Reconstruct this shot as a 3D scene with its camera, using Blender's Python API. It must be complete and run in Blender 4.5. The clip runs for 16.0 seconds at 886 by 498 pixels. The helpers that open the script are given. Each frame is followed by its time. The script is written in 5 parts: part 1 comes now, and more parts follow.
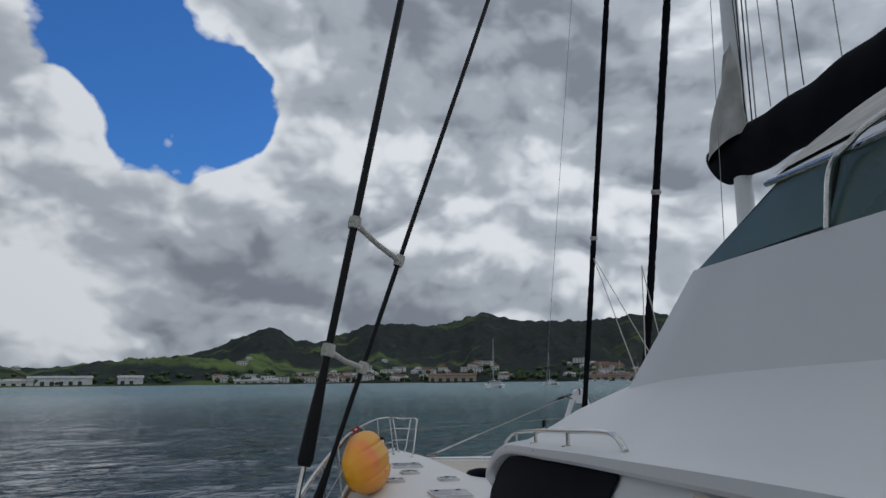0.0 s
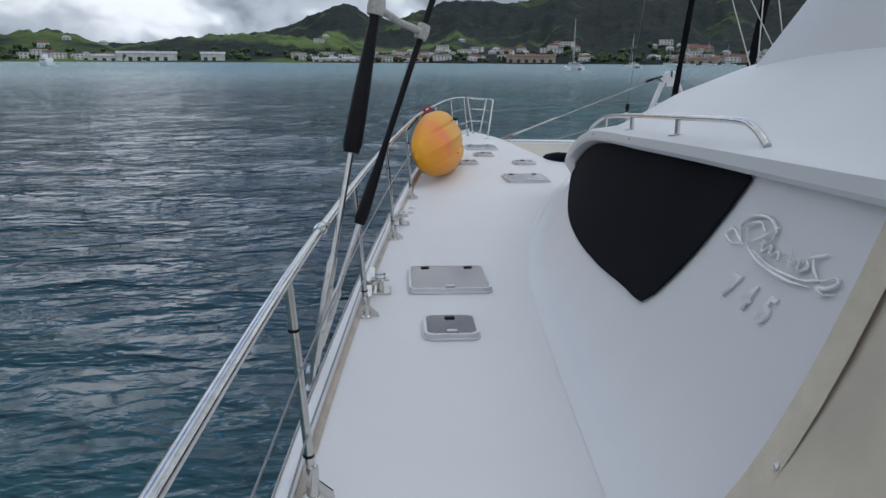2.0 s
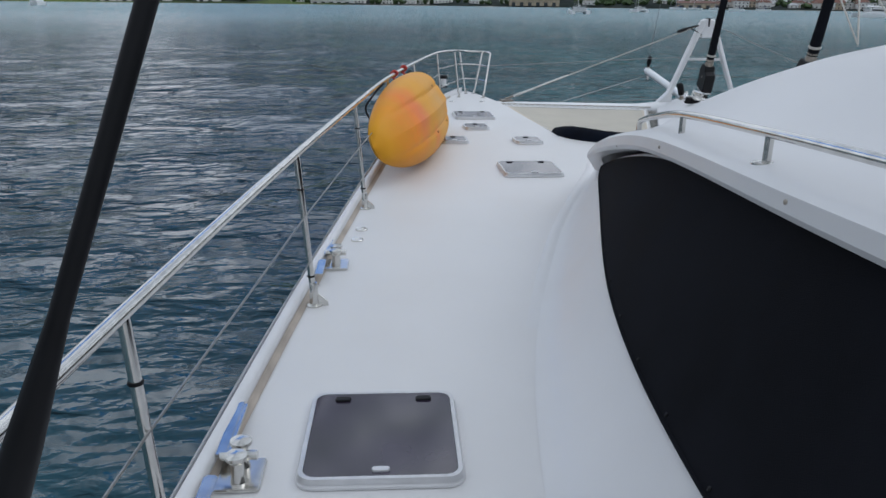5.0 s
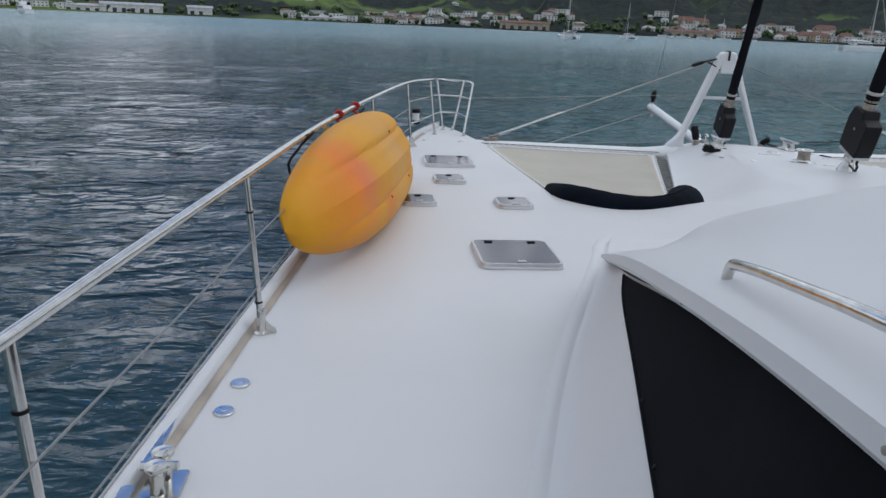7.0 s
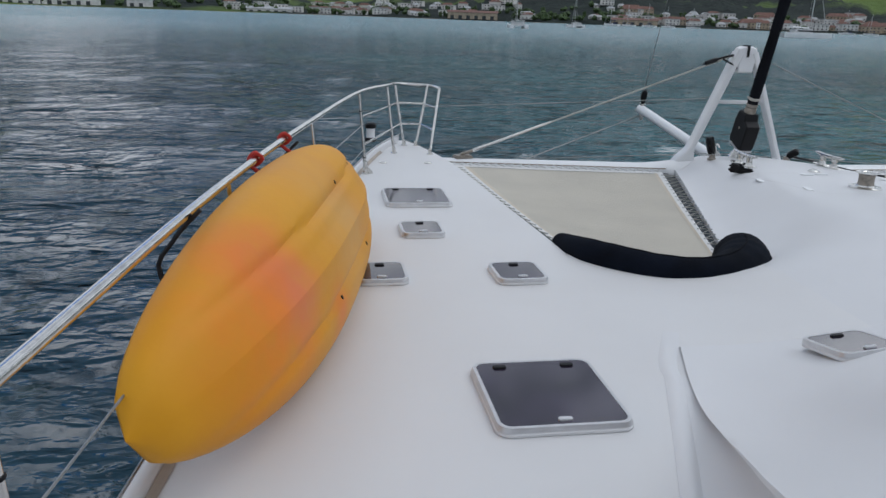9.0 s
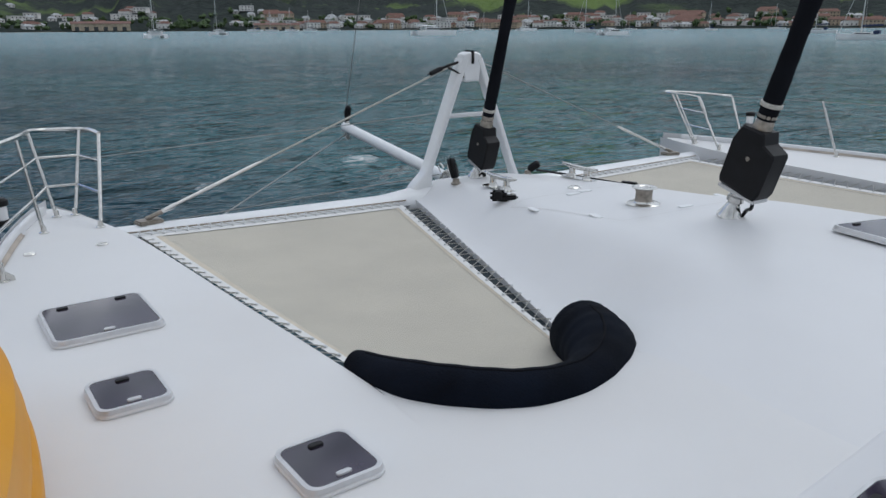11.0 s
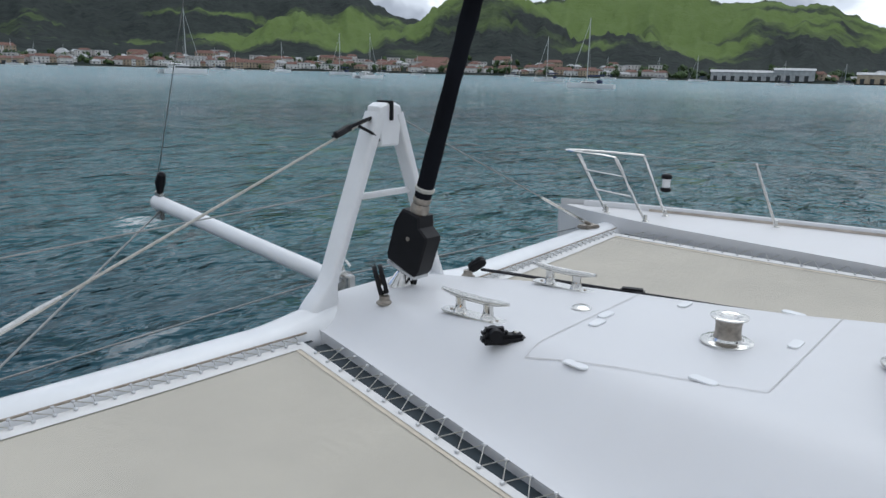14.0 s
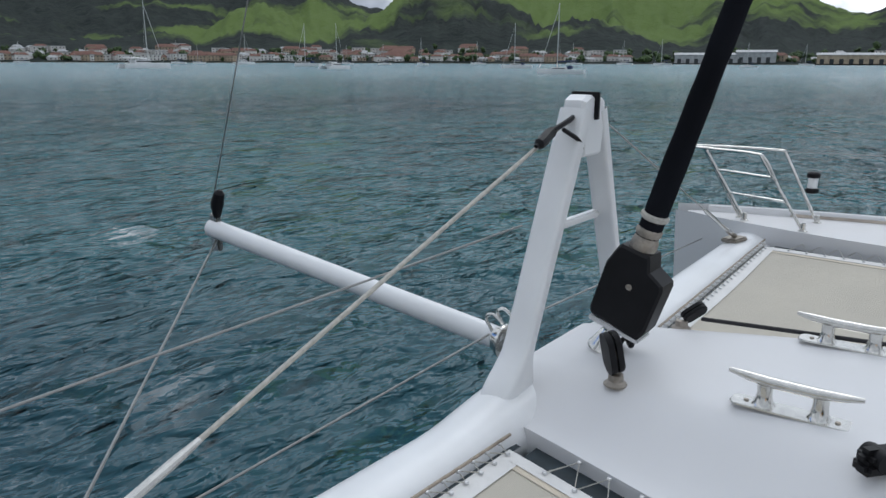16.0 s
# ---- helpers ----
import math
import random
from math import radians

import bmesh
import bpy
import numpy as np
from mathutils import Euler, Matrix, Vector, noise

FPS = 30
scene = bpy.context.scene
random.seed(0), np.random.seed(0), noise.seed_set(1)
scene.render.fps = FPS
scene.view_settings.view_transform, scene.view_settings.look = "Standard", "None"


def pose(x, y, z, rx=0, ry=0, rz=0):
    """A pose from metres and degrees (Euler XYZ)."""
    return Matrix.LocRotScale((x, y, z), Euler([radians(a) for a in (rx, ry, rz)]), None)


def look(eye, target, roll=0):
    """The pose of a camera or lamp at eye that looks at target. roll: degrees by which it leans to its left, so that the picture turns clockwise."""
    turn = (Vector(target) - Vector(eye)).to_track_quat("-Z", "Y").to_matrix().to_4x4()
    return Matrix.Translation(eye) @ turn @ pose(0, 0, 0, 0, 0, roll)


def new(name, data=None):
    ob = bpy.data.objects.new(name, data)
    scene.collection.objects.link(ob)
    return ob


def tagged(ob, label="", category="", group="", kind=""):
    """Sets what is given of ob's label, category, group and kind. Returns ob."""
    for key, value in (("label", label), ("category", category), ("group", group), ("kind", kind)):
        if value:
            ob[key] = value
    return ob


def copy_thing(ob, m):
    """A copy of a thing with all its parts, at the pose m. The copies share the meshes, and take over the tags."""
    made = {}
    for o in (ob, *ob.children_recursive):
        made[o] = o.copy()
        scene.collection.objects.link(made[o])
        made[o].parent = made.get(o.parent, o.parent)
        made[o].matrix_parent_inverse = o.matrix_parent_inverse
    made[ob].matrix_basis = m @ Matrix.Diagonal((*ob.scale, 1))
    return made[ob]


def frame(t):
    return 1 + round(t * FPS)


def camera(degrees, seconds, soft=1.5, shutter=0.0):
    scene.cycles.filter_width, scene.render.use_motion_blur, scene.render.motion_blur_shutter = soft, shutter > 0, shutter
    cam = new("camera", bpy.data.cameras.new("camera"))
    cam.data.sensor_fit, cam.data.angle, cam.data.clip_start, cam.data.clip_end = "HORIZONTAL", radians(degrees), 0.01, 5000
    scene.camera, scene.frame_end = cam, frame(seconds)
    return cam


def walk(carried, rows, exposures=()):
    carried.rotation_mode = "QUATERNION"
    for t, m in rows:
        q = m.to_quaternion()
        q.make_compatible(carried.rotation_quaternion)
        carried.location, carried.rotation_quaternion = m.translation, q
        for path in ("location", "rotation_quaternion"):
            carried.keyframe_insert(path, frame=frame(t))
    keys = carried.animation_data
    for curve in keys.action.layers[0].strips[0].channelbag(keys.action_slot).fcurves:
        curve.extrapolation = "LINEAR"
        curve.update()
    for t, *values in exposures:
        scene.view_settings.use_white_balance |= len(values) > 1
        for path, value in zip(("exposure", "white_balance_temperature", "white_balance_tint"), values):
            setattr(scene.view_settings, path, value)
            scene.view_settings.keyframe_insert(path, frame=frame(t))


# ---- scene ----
cam = camera(61.4, 16.0)

PATH = [
    (0, (-4.36, -1.07, 1.277), (-4.093, 0.882, 1.623), -0.6),
    (0.5, (-4.317, -0.961, 1.257), (-4.125, 1.024, 1.402), -0.6),
    (1, (-4.325, -0.742, 1.214), (-4.192, 1.253, 1.148), -1.3),
    (1.5, (-4.369, -0.573, 1.236), (-4.301, 1.392, 0.867), -1.2),
    (2, (-4.271, -0.314, 1.231), (-4.205, 1.624, 0.742), 0.3),
    (2.5, (-4.21, -0.005, 1.242), (-4.113, 1.949, 0.829), 1.9),
    (3, (-4.101, 0.308, 1.246), (-3.972, 2.265, 0.854), 1.1),
    (3.2, (-4.044, 0.456, 1.247), (-3.939, 2.414, 0.856), 3.1),
    (5.3, (-3.983, 2.104, 1.244), (-3.908, 3.998, 0.605), 0.2),
    (5.5, (-3.97, 2.276, 1.237), (-3.854, 4.171, 0.61), -0.2),
    (6, (-3.897, 2.688, 1.249), (-3.774, 4.593, 0.651), 1.8),
    (6.5, (-3.831, 3.141, 1.256), (-3.668, 5.045, 0.668), 2.7),
    (7, (-3.755, 3.56, 1.25), (-3.65, 5.472, 0.674), 2.5),
    (7.5, (-3.758, 4.013, 1.248), (-3.677, 5.934, 0.699), 0.5),
    (8, (-3.794, 4.477, 1.258), (-3.694, 6.403, 0.731), -0.9),
    (8.2, (-3.817, 4.64, 1.25), (-3.695, 6.561, 0.708), 0.1),
    (10.3, (-3.693, 6.5, 1.275), (-3.073, 8.294, 0.646), 0.9),
    (10.5, (-3.712, 6.667, 1.269), (-2.963, 8.424, 0.676), 0.8),
    (11, (-3.719, 7.005, 1.283), (-2.702, 8.63, 0.713), -0.3),
    (11.5, (-3.646, 7.309, 1.296), (-2.462, 8.822, 0.74), -0.4),
    (12, (-3.602, 7.691, 1.262), (-2.292, 9.091, 0.693), 0.4),
    (12.5, (-3.504, 8.135, 1.246), (-2.168, 9.501, 0.654), -0.8),
    (13, (-3.448, 8.592, 1.252), (-2.093, 9.936, 0.654), 0.6),
    (13.5, (-3.29, 8.999, 1.28), (-1.864, 10.299, 0.757), 0.0),
    (14, (-3.182, 9.428, 1.261), (-1.678, 10.662, 0.799), 1.4),
    (14.5, (-3.005, 9.847, 1.238), (-1.439, 11.008, 0.791), 1.2),
    (15, (-2.907, 10.276, 1.216), (-1.299, 11.383, 0.783), 4.0),
    (15.5, (-2.876, 10.694, 1.212), (-1.337, 11.885, 0.751), 1.0),
    (16, (-2.854, 11.081, 1.212), (-1.306, 12.249, 0.723), 0.2),
]
EXPOSURES = [(0.0, -0.82, 5990, 9), (0.5, -0.86, 5950, 9), (1.0, -0.68, 5860, 9), (2.0, -0.16, 5830, 9), (3.2, -0.17, 5820, 9), (5.5, -0.04, 5850, 9), (8.0, -0.16, 5900, 10), (11.0, -0.06, 5950, 9), (14.0, 0.12, 5950, 9), (16.0, 0.02, 5970, 9)]
walk(cam, [(t, look(eye, target, roll)) for t, eye, target, roll in PATH], EXPOSURES)

# ---- world and sun ----
world = bpy.data.worlds.new("sky")
scene.world = world
world.use_nodes = True
wn, wl = world.node_tree.nodes, world.node_tree.links
wn.clear()


def wnode(kind, **values):
    n = wn.new(kind)
    for key, value in values.items():
        n.inputs[key].default_value = value
    return n


SUN_AZ, SUN_EL = 75.0, 52.0  # degrees, azimuth clockwise from the bow
sky = wn.new("ShaderNodeTexSky")
sky.sky_type, sky.sun_disc = "NISHITA", False
sky.sun_elevation, sky.sun_rotation = radians(SUN_EL), radians(SUN_AZ)
out = wn.new("ShaderNodeOutputWorld")
bg = wnode("ShaderNodeBackground", Strength=1.0)
skyk = wn.new("ShaderNodeVectorMath")
skyk.operation = "MULTIPLY"
skyk.inputs[1].default_value = (0.052, 0.108, 0.185)  # clear tropical blue
wl.new(sky.outputs[0], skyk.inputs[0])
tc = wn.new("ShaderNodeTexCoord")


def wmath(op, a, b):
    n = wn.new("ShaderNodeMath")
    n.operation = op
    for k, x in enumerate((a, b)):
        if isinstance(x, (int, float)):
            n.inputs[k].default_value = x
        else:
            wl.new(x, n.inputs[k])
    return n.outputs[0]


def cloud_noise(lift, side, scale, detail):
    """Cloud density along a direction; lift and side shift it towards the sun."""
    mp = wn.new("ShaderNodeMapping")
    mp.inputs["Scale"].default_value = (1.0, 1.0, 1.6)
    mp.inputs["Location"].default_value = (0.62 + side, 0.35, 0.45 + lift)
    wl.new(tc.outputs["Generated"], mp.inputs[0])
    t = wnode("ShaderNodeTexNoise", Scale=scale, Detail=detail, Roughness=0.55, Distortion=0.12)
    wl.new(mp.outputs[0], t.inputs["Vector"])
    return t.outputs[0]


def lobe(az, el, reach, strength):
    """A soft round patch of sky that is thinner or thicker in cloud."""
    d = wn.new("ShaderNodeVectorMath")
    d.operation = "DOT_PRODUCT"
    d.inputs[1].default_value = (math.sin(radians(az)) * math.cos(radians(el)), math.cos(radians(az)) * math.cos(radians(el)), math.sin(radians(el)))
    wl.new(tc.outputs["Generated"], d.inputs[0])
    r = wn.new("ShaderNodeMapRange")
    r.interpolation_type = "SMOOTHSTEP"
    r.inputs["From Min"].default_value, r.inputs["From Max"].default_value = math.cos(radians(reach)), math.cos(radians(reach * 0.25))
    r.inputs["To Min"].default_value, r.inputs["To Max"].default_value = 0.0, strength
    wl.new(d.outputs["Value"], r.inputs[0])
    return r.outputs[0]


def billow(shift):
    """Heaped cumulus heads: round tops with sharp creases between, at four sizes."""
    warp = wn.new("ShaderNodeVectorMath")
    warp.operation = "MULTIPLY_ADD"
    wl.new(cloud_vector(2.6), warp.inputs[0])
    warp.inputs[1].default_value = (0.07, 0.07, 0.07)
    wl.new(tc.outputs["Generated"], warp.inputs[2])
    total = None
    for scale, weight in ((4.2, 0.62), (9.0, 0.28), (20.0, 0.12), (45.0, 0.05)):
        mp = wn.new("ShaderNodeMapping")
        mp.inputs["Scale"].default_value = (1.0, 1.0, 1.35)
        mp.inputs["Location"].default_value = Vector((0.31, 0.17, 0.05)) * scale + Vector(shift)
        wl.new(warp.outputs[0], mp.inputs[0])
        t = wnode("ShaderNodeTexNoise", Scale=scale, Detail=0.6, Roughness=0.5)
        wl.new(mp.outputs[0], t.inputs["Vector"])
        b = wmath("MULTIPLY", wmath("ABSOLUTE", wmath("SUBTRACT", t.outputs[0], 0.5), 0.0), 3.2 * weight)
        total = b if total is None else wmath("ADD", total, b)
    return total


def cloud_vector(scale):
    t = wnode("ShaderNodeTexNoise", Scale=scale, Detail=2.0)
    wl.new(tc.outputs["Generated"], t.inputs["Vector"])
    return t.outputs["Color"]


SUNV = Vector((math.sin(radians(SUN_AZ)) * math.cos(radians(SUN_EL)), math.cos(radians(SUN_AZ)) * math.cos(radians(SUN_EL)), math.sin(radians(SUN_EL))))
heap = billow((0.0, 0.0, 0.0))
heap_sun = billow((0.016, 0.0, 0.030))
fine = cloud_noise(0.0, 0.0, 3.0, 9.0)
low = cloud_noise(0.0, 0.0, 2.3, 2.5)
above = cloud_noise(0.20, 0.07, 2.3, 2.5)
dens = wmath("ADD", wmath("MULTIPLY", wmath("SUBTRACT", fine, 0.5), 0.9), wmath("MULTIPLY", wmath("SUBTRACT", heap, 0.30), 0.9))
# clear sky to port of the bow, a white cumulus tower beside it, cloud all round
thick = wmath("ADD", dens, 0.95)
for az_, el_, reach, strength in ((-12.5, 20.5, 9.0, -0.62), (-20.5, 29.5, 10.0, -0.72), (-7.5, 20.5, 4.5, -0.24), (-2.5, 28.0, 6.5, 0.5), (-24.0, 15.0, 7.5, 0.30), (20.0, 15.5, 8.0, 0.30), (-26.0, 3.0, 5.0, -0.20)):
    thick = wmath("ADD", thick, lobe(az_, el_, reach, strength))
cover = wn.new("ShaderNodeValToRGB")
cover.color_ramp.elements[0].position, cover.color_ramp.elements[1].position = 0.42, 0.50
wl.new(thick, cover.inputs[0])
edge_lit = wn.new("ShaderNodeMapRange")
edge_lit.interpolation_type = "SMOOTHSTEP"
edge_lit.inputs["From Min"].default_value, edge_lit.inputs["From Max"].default_value = 0.80, 0.46
edge_lit.inputs["To Max"].default_value = 0.26
wl.new(thick, edge_lit.inputs[0])
lit = wmath("ADD", wmath("MULTIPLY", wmath("SUBTRACT", low, above), 1.15), wmath("MULTIPLY", wmath("SUBTRACT", heap, heap_sun), 1.5))
lit = wmath("ADD", wmath("ADD", lit, 0.54), wmath("ADD", wmath("MULTIPLY", wmath("SUBTRACT", heap, 0.30), 0.35), edge_lit.outputs[0]))
# sunlit heaps over the port bow, grey sheets higher up ahead
for az_, el_, reach, strength in ((-20.0, 13.0, 14.0, 0.29), (9.0, 17.0, 12.0, -0.02), (14.0, 27.0, 13.0, -0.14), (-3.0, 13.0, 6.0, -0.08), (4.0, 6.5, 5.0, -0.10)):
    lit = wmath("ADD", lit, lobe(az_, el_, reach, strength))
tone = wn.new("ShaderNodeValToRGB")
tone.color_ramp.interpolation = "EASE"
e = tone.color_ramp.elements
e[0].position, e[0].color = 0.10, (0.36, 0.385, 0.43, 1)
e[1].position, e[1].color = 0.98, (1.32, 1.31, 1.29, 1)
mid = e.new(0.50)
mid.color = (0.66, 0.69, 0.73, 1)
wl.new(lit, tone.inputs[0])
# an overcast sky is brighter round the hidden sun than opposite it
glow = wn.new("ShaderNodeVectorMath")
glow.operation = "DOT_PRODUCT"
glow.inputs[1].default_value = SUNV
wl.new(tc.outputs["Generated"], glow.inputs[0])
grade = wn.new("ShaderNodeVectorMath")
grade.operation = "SCALE"
wl.new(tone.outputs[0], grade.inputs[0])
wl.new(wmath("ADD", wmath("MULTIPLY", glow.outputs["Value"], 0.36), 0.82), grade.inputs["Scale"])
mixc = wn.new("ShaderNodeMix")
mixc.data_type = "RGBA"
wl.new(cover.outputs[0], mixc.inputs[0])
wl.new(skyk.outputs[0], mixc.inputs[6])
wl.new(grade.outputs[0], mixc.inputs[7])
wl.new(mixc.outputs[2], bg.inputs[0])
wl.new(bg.outputs[0], out.inputs[0])

sun = new("sun", bpy.data.lights.new("sun", "SUN"))
sun.data.energy, sun.data.angle, sun.data.color = 0.58, radians(38), (1.0, 0.96, 0.90)
az, el = radians(SUN_AZ), radians(SUN_EL)
sun.matrix_basis = look((0, 0, 30), (-math.sin(az) * math.cos(el) * 10, -math.cos(az) * math.cos(el) * 10, 30 - math.sin(el) * 10))


# ---- materials ----
def material(name, colour, rough=0.5, metal=0.0, vary=0.08, scale=6.0, bump=0.0, bscale=40.0, second=None, coat=0.0, spec=0.5, grime=0.0):
    m = bpy.data.materials.new(name)
    m.use_nodes = True
    n, l = m.node_tree.nodes, m.node_tree.links
    p = n["Principled BSDF"]
    p.inputs["Roughness"].default_value = rough
    p.inputs["Metallic"].default_value = metal
    p.inputs["Coat Weight"].default_value = coat
    p.inputs["Specular IOR Level"].default_value = spec
    co = n.new("ShaderNodeTexCoord")
    noise1 = n.new("ShaderNodeTexNoise")
    noise1.inputs["Scale"].default_value, noise1.inputs["Detail"].default_value = scale, 6.0
    l.new(co.outputs["Object"], noise1.inputs["Vector"])
    ramp = n.new("ShaderNodeValToRGB")
    c2 = second or tuple(max(0.0, c * (1 - 2.2 * vary)) for c in colour)
    ramp.color_ramp.elements[0].position, ramp.color_ramp.elements[1].position = 0.32, 0.68
    ramp.color_ramp.elements[0].color, ramp.color_ramp.elements[1].color = (*c2, 1), (*colour, 1)
    l.new(noise1.outputs[0], ramp.inputs[0])
    last = ramp.outputs[0]
    if grime:
        noise3 = n.new("ShaderNodeTexNoise")
        noise3.inputs["Scale"].default_value, noise3.inputs["Detail"].default_value = 1.3, 9.0
        l.new(co.outputs["Object"], noise3.inputs["Vector"])
        r3 = n.new("ShaderNodeValToRGB")
        r3.color_ramp.elements[0].position, r3.color_ramp.elements[1].position = 0.52, 0.8
        r3.color_ramp.elements[0].color, r3.color_ramp.elements[1].color = (0, 0, 0, 1), (grime, grime, grime, 1)
        l.new(noise3.outputs[0], r3.inputs[0])
        mx = n.new("ShaderNodeMix")
        mx.data_type = "RGBA"
        l.new(r3.outputs[0], mx.inputs[0])
        l.new(last, mx.inputs[6])
        mx.inputs[7].default_value = (0.42, 0.33, 0.24, 1)
        last = mx.outputs[2]
    l.new(last, p.inputs["Base Color"])
    rr = n.new("ShaderNodeMapRange")
    rr.inputs["To Min"].default_value, rr.inputs["To Max"].default_value = max(0.02, rough * 0.8), min(1.0, rough * 1.2)
    l.new(noise1.outputs[0], rr.inputs[0])
    l.new(rr.outputs[0], p.inputs["Roughness"])
    if bump:
        noise2 = n.new("ShaderNodeTexNoise")
        noise2.inputs["Scale"].default_value, noise2.inputs["Detail"].default_value = bscale, 4.0
        l.new(co.outputs["Object"], noise2.inputs["Vector"])
        b = n.new("ShaderNodeBump")
        b.inputs["Strength"].default_value, b.inputs["Distance"].default_value = bump, 0.02
        l.new(noise2.outputs[0], b.inputs["Height"])
        l.new(b.outputs[0], p.inputs["Normal"])
    return m


GEL = material("white_gelcoat", (0.69, 0.69, 0.70), 0.46, vary=0.02, scale=1.6, bump=0.04, bscale=2.2, coat=0.05, grime=0.06)
DECK = material("deck_nonskid", (0.69, 0.685, 0.685), 0.48, vary=0.02, scale=1.2, bump=0.06, bscale=420.0, grime=0.08)
PAINT = material("white_paint", (0.80, 0.81, 0.82), 0.35, vary=0.03, scale=5.0, coat=0.2, grime=0.08)
STEEL = material("stainless_steel", (0.70, 0.69, 0.66), 0.18, 1.0, vary=0.08, scale=25.0)
ALU = material("aluminium_rim", (0.66, 0.66, 0.67), 0.35, 0.7, vary=0.06, scale=18.0)
DULL = material("dull_metal", (0.42, 0.38, 0.33), 0.5, 0.8, vary=0.2, scale=30.0)
BLACK = material("black_canvas", (0.011, 0.012, 0.016), 0.95, vary=0.2, scale=3.0, bump=0.2, bscale=350.0, spec=0.06)
RUBBER = material("black_plastic", (0.009, 0.009, 0.011), 0.5, vary=0.2, scale=12.0, spec=0.22)
NAVY = material("navy_cover", (0.006, 0.009, 0.017), 0.95, vary=0.25, scale=5.0, bump=0.3, bscale=120.0, spec=0.08)
SMOKE = material("smoked_acrylic", (0.045, 0.035, 0.06), 0.08, vary=0.3, scale=4.0, spec=0.9)


def kayak_material():
    """Sun-faded yellow with rubbed red and orange patches on the keel side."""
    m = material("yellow_plastic", (0.70, 0.325, 0.006), 0.5, vary=0.08, scale=2.2, bump=0.06, bscale=14.0, second=(0.63, 0.265, 0.004), spec=0.3)
    n, l = m.node_tree.nodes, m.node_tree.links
    p = n["Principled BSDF"]
    co = n.new("ShaderNodeTexCoord")
    wob = n.new("ShaderNodeTexNoise")
    wob.inputs["Scale"].default_value, wob.inputs["Detail"].default_value = 7.0, 6.0
    l.new(co.outputs["Object"], wob.inputs["Vector"])
    last = p.inputs["Base Color"].links[0].from_socket
    for (y, z), reach, colour, strength in (((-1.03, 0.20), 0.30, (0.72, 0.10, 0.07, 1), 0.9), ((-0.95, 0.0), 0.24, (0.66, 0.12, 0.16, 1), 0.8), ((-1.15, 0.05), 0.55, (0.80, 0.22, 0.01, 1), 0.8), ((-0.55, -0.22), 0.2, (0.75, 0.14, 0.05, 1), 0.5), ((-0.1, 0.0), 0.5, (0.62, 0.36, 0.12, 1), 0.5)):
        d = n.new("ShaderNodeVectorMath")
        d.operation = "DISTANCE"
        l.new(co.outputs["Object"], d.inputs[0])
        d.inputs[1].default_value = (0.225, y, z)
        r = n.new("ShaderNodeMapRange")
        r.interpolation_type = "SMOOTHSTEP"
        r.inputs["From Min"].default_value, r.inputs["From Max"].default_value = reach, 0.0
        l.new(d.outputs["Value"], r.inputs[0])
        k = n.new("ShaderNodeMath")
        k.operation = "MULTIPLY"
        l.new(r.outputs[0], k.inputs[0])
        l.new(wob.outputs[0], k.inputs[1])
        k2 = n.new("ShaderNodeMath")
        k2.operation = "MULTIPLY"
        k2.use_clamp = True
        l.new(k.outputs[0], k2.inputs[0])
        k2.inputs[1].default_value = 1.9 * strength
        mx = n.new("ShaderNodeMix")
        mx.data_type = "RGBA"
        l.new(k2.outputs[0], mx.inputs[0])
        l.new(last, mx.inputs[6])
        mx.inputs[7].default_value = colour
        last = mx.outputs[2]
    l.new(last, p.inputs["Base Color"])
    return m


YELLOW = kayak_material()
ROPE = material("white_rope", (0.55, 0.53, 0.48), 0.8, vary=0.15, scale=60.0)
TANROPE = material("tan_rope", (0.40, 0.34, 0.27), 0.8, vary=0.2, scale=60.0)
DARKROPE = material("dark_rope", (0.03, 0.03, 0.035), 0.8, vary=0.3, scale=60.0)
WIRE = material("rigging_wire", (0.33, 0.33, 0.32), 0.4, 0.8, vary=0.1, scale=50.0)
CURTAIN = material("beige_vinyl", (0.62, 0.55, 0.44), 0.45, vary=0.14, scale=2.5, bump=0.25, bscale=4.0)
SAIL = material("grey_sailcloth", (0.52, 0.51, 0.48), 0.8, vary=0.15, scale=4.0, bump=0.5, bscale=6.0)
BROWN = material("brown_gelcoat", (0.52, 0.45, 0.38), 0.6, vary=0.18, scale=5.0)
RED = material("red_cloth", (0.45, 0.03, 0.02), 0.8)
TEAL = material("teal_window", (0.075, 0.140, 0.125), 0.28, vary=0.25, scale=1.2, spec=0.3)
LETTER = material("silver_letters", (0.82, 0.82, 0.81), 0.24, 0.35, vary=0.1, scale=14.0)


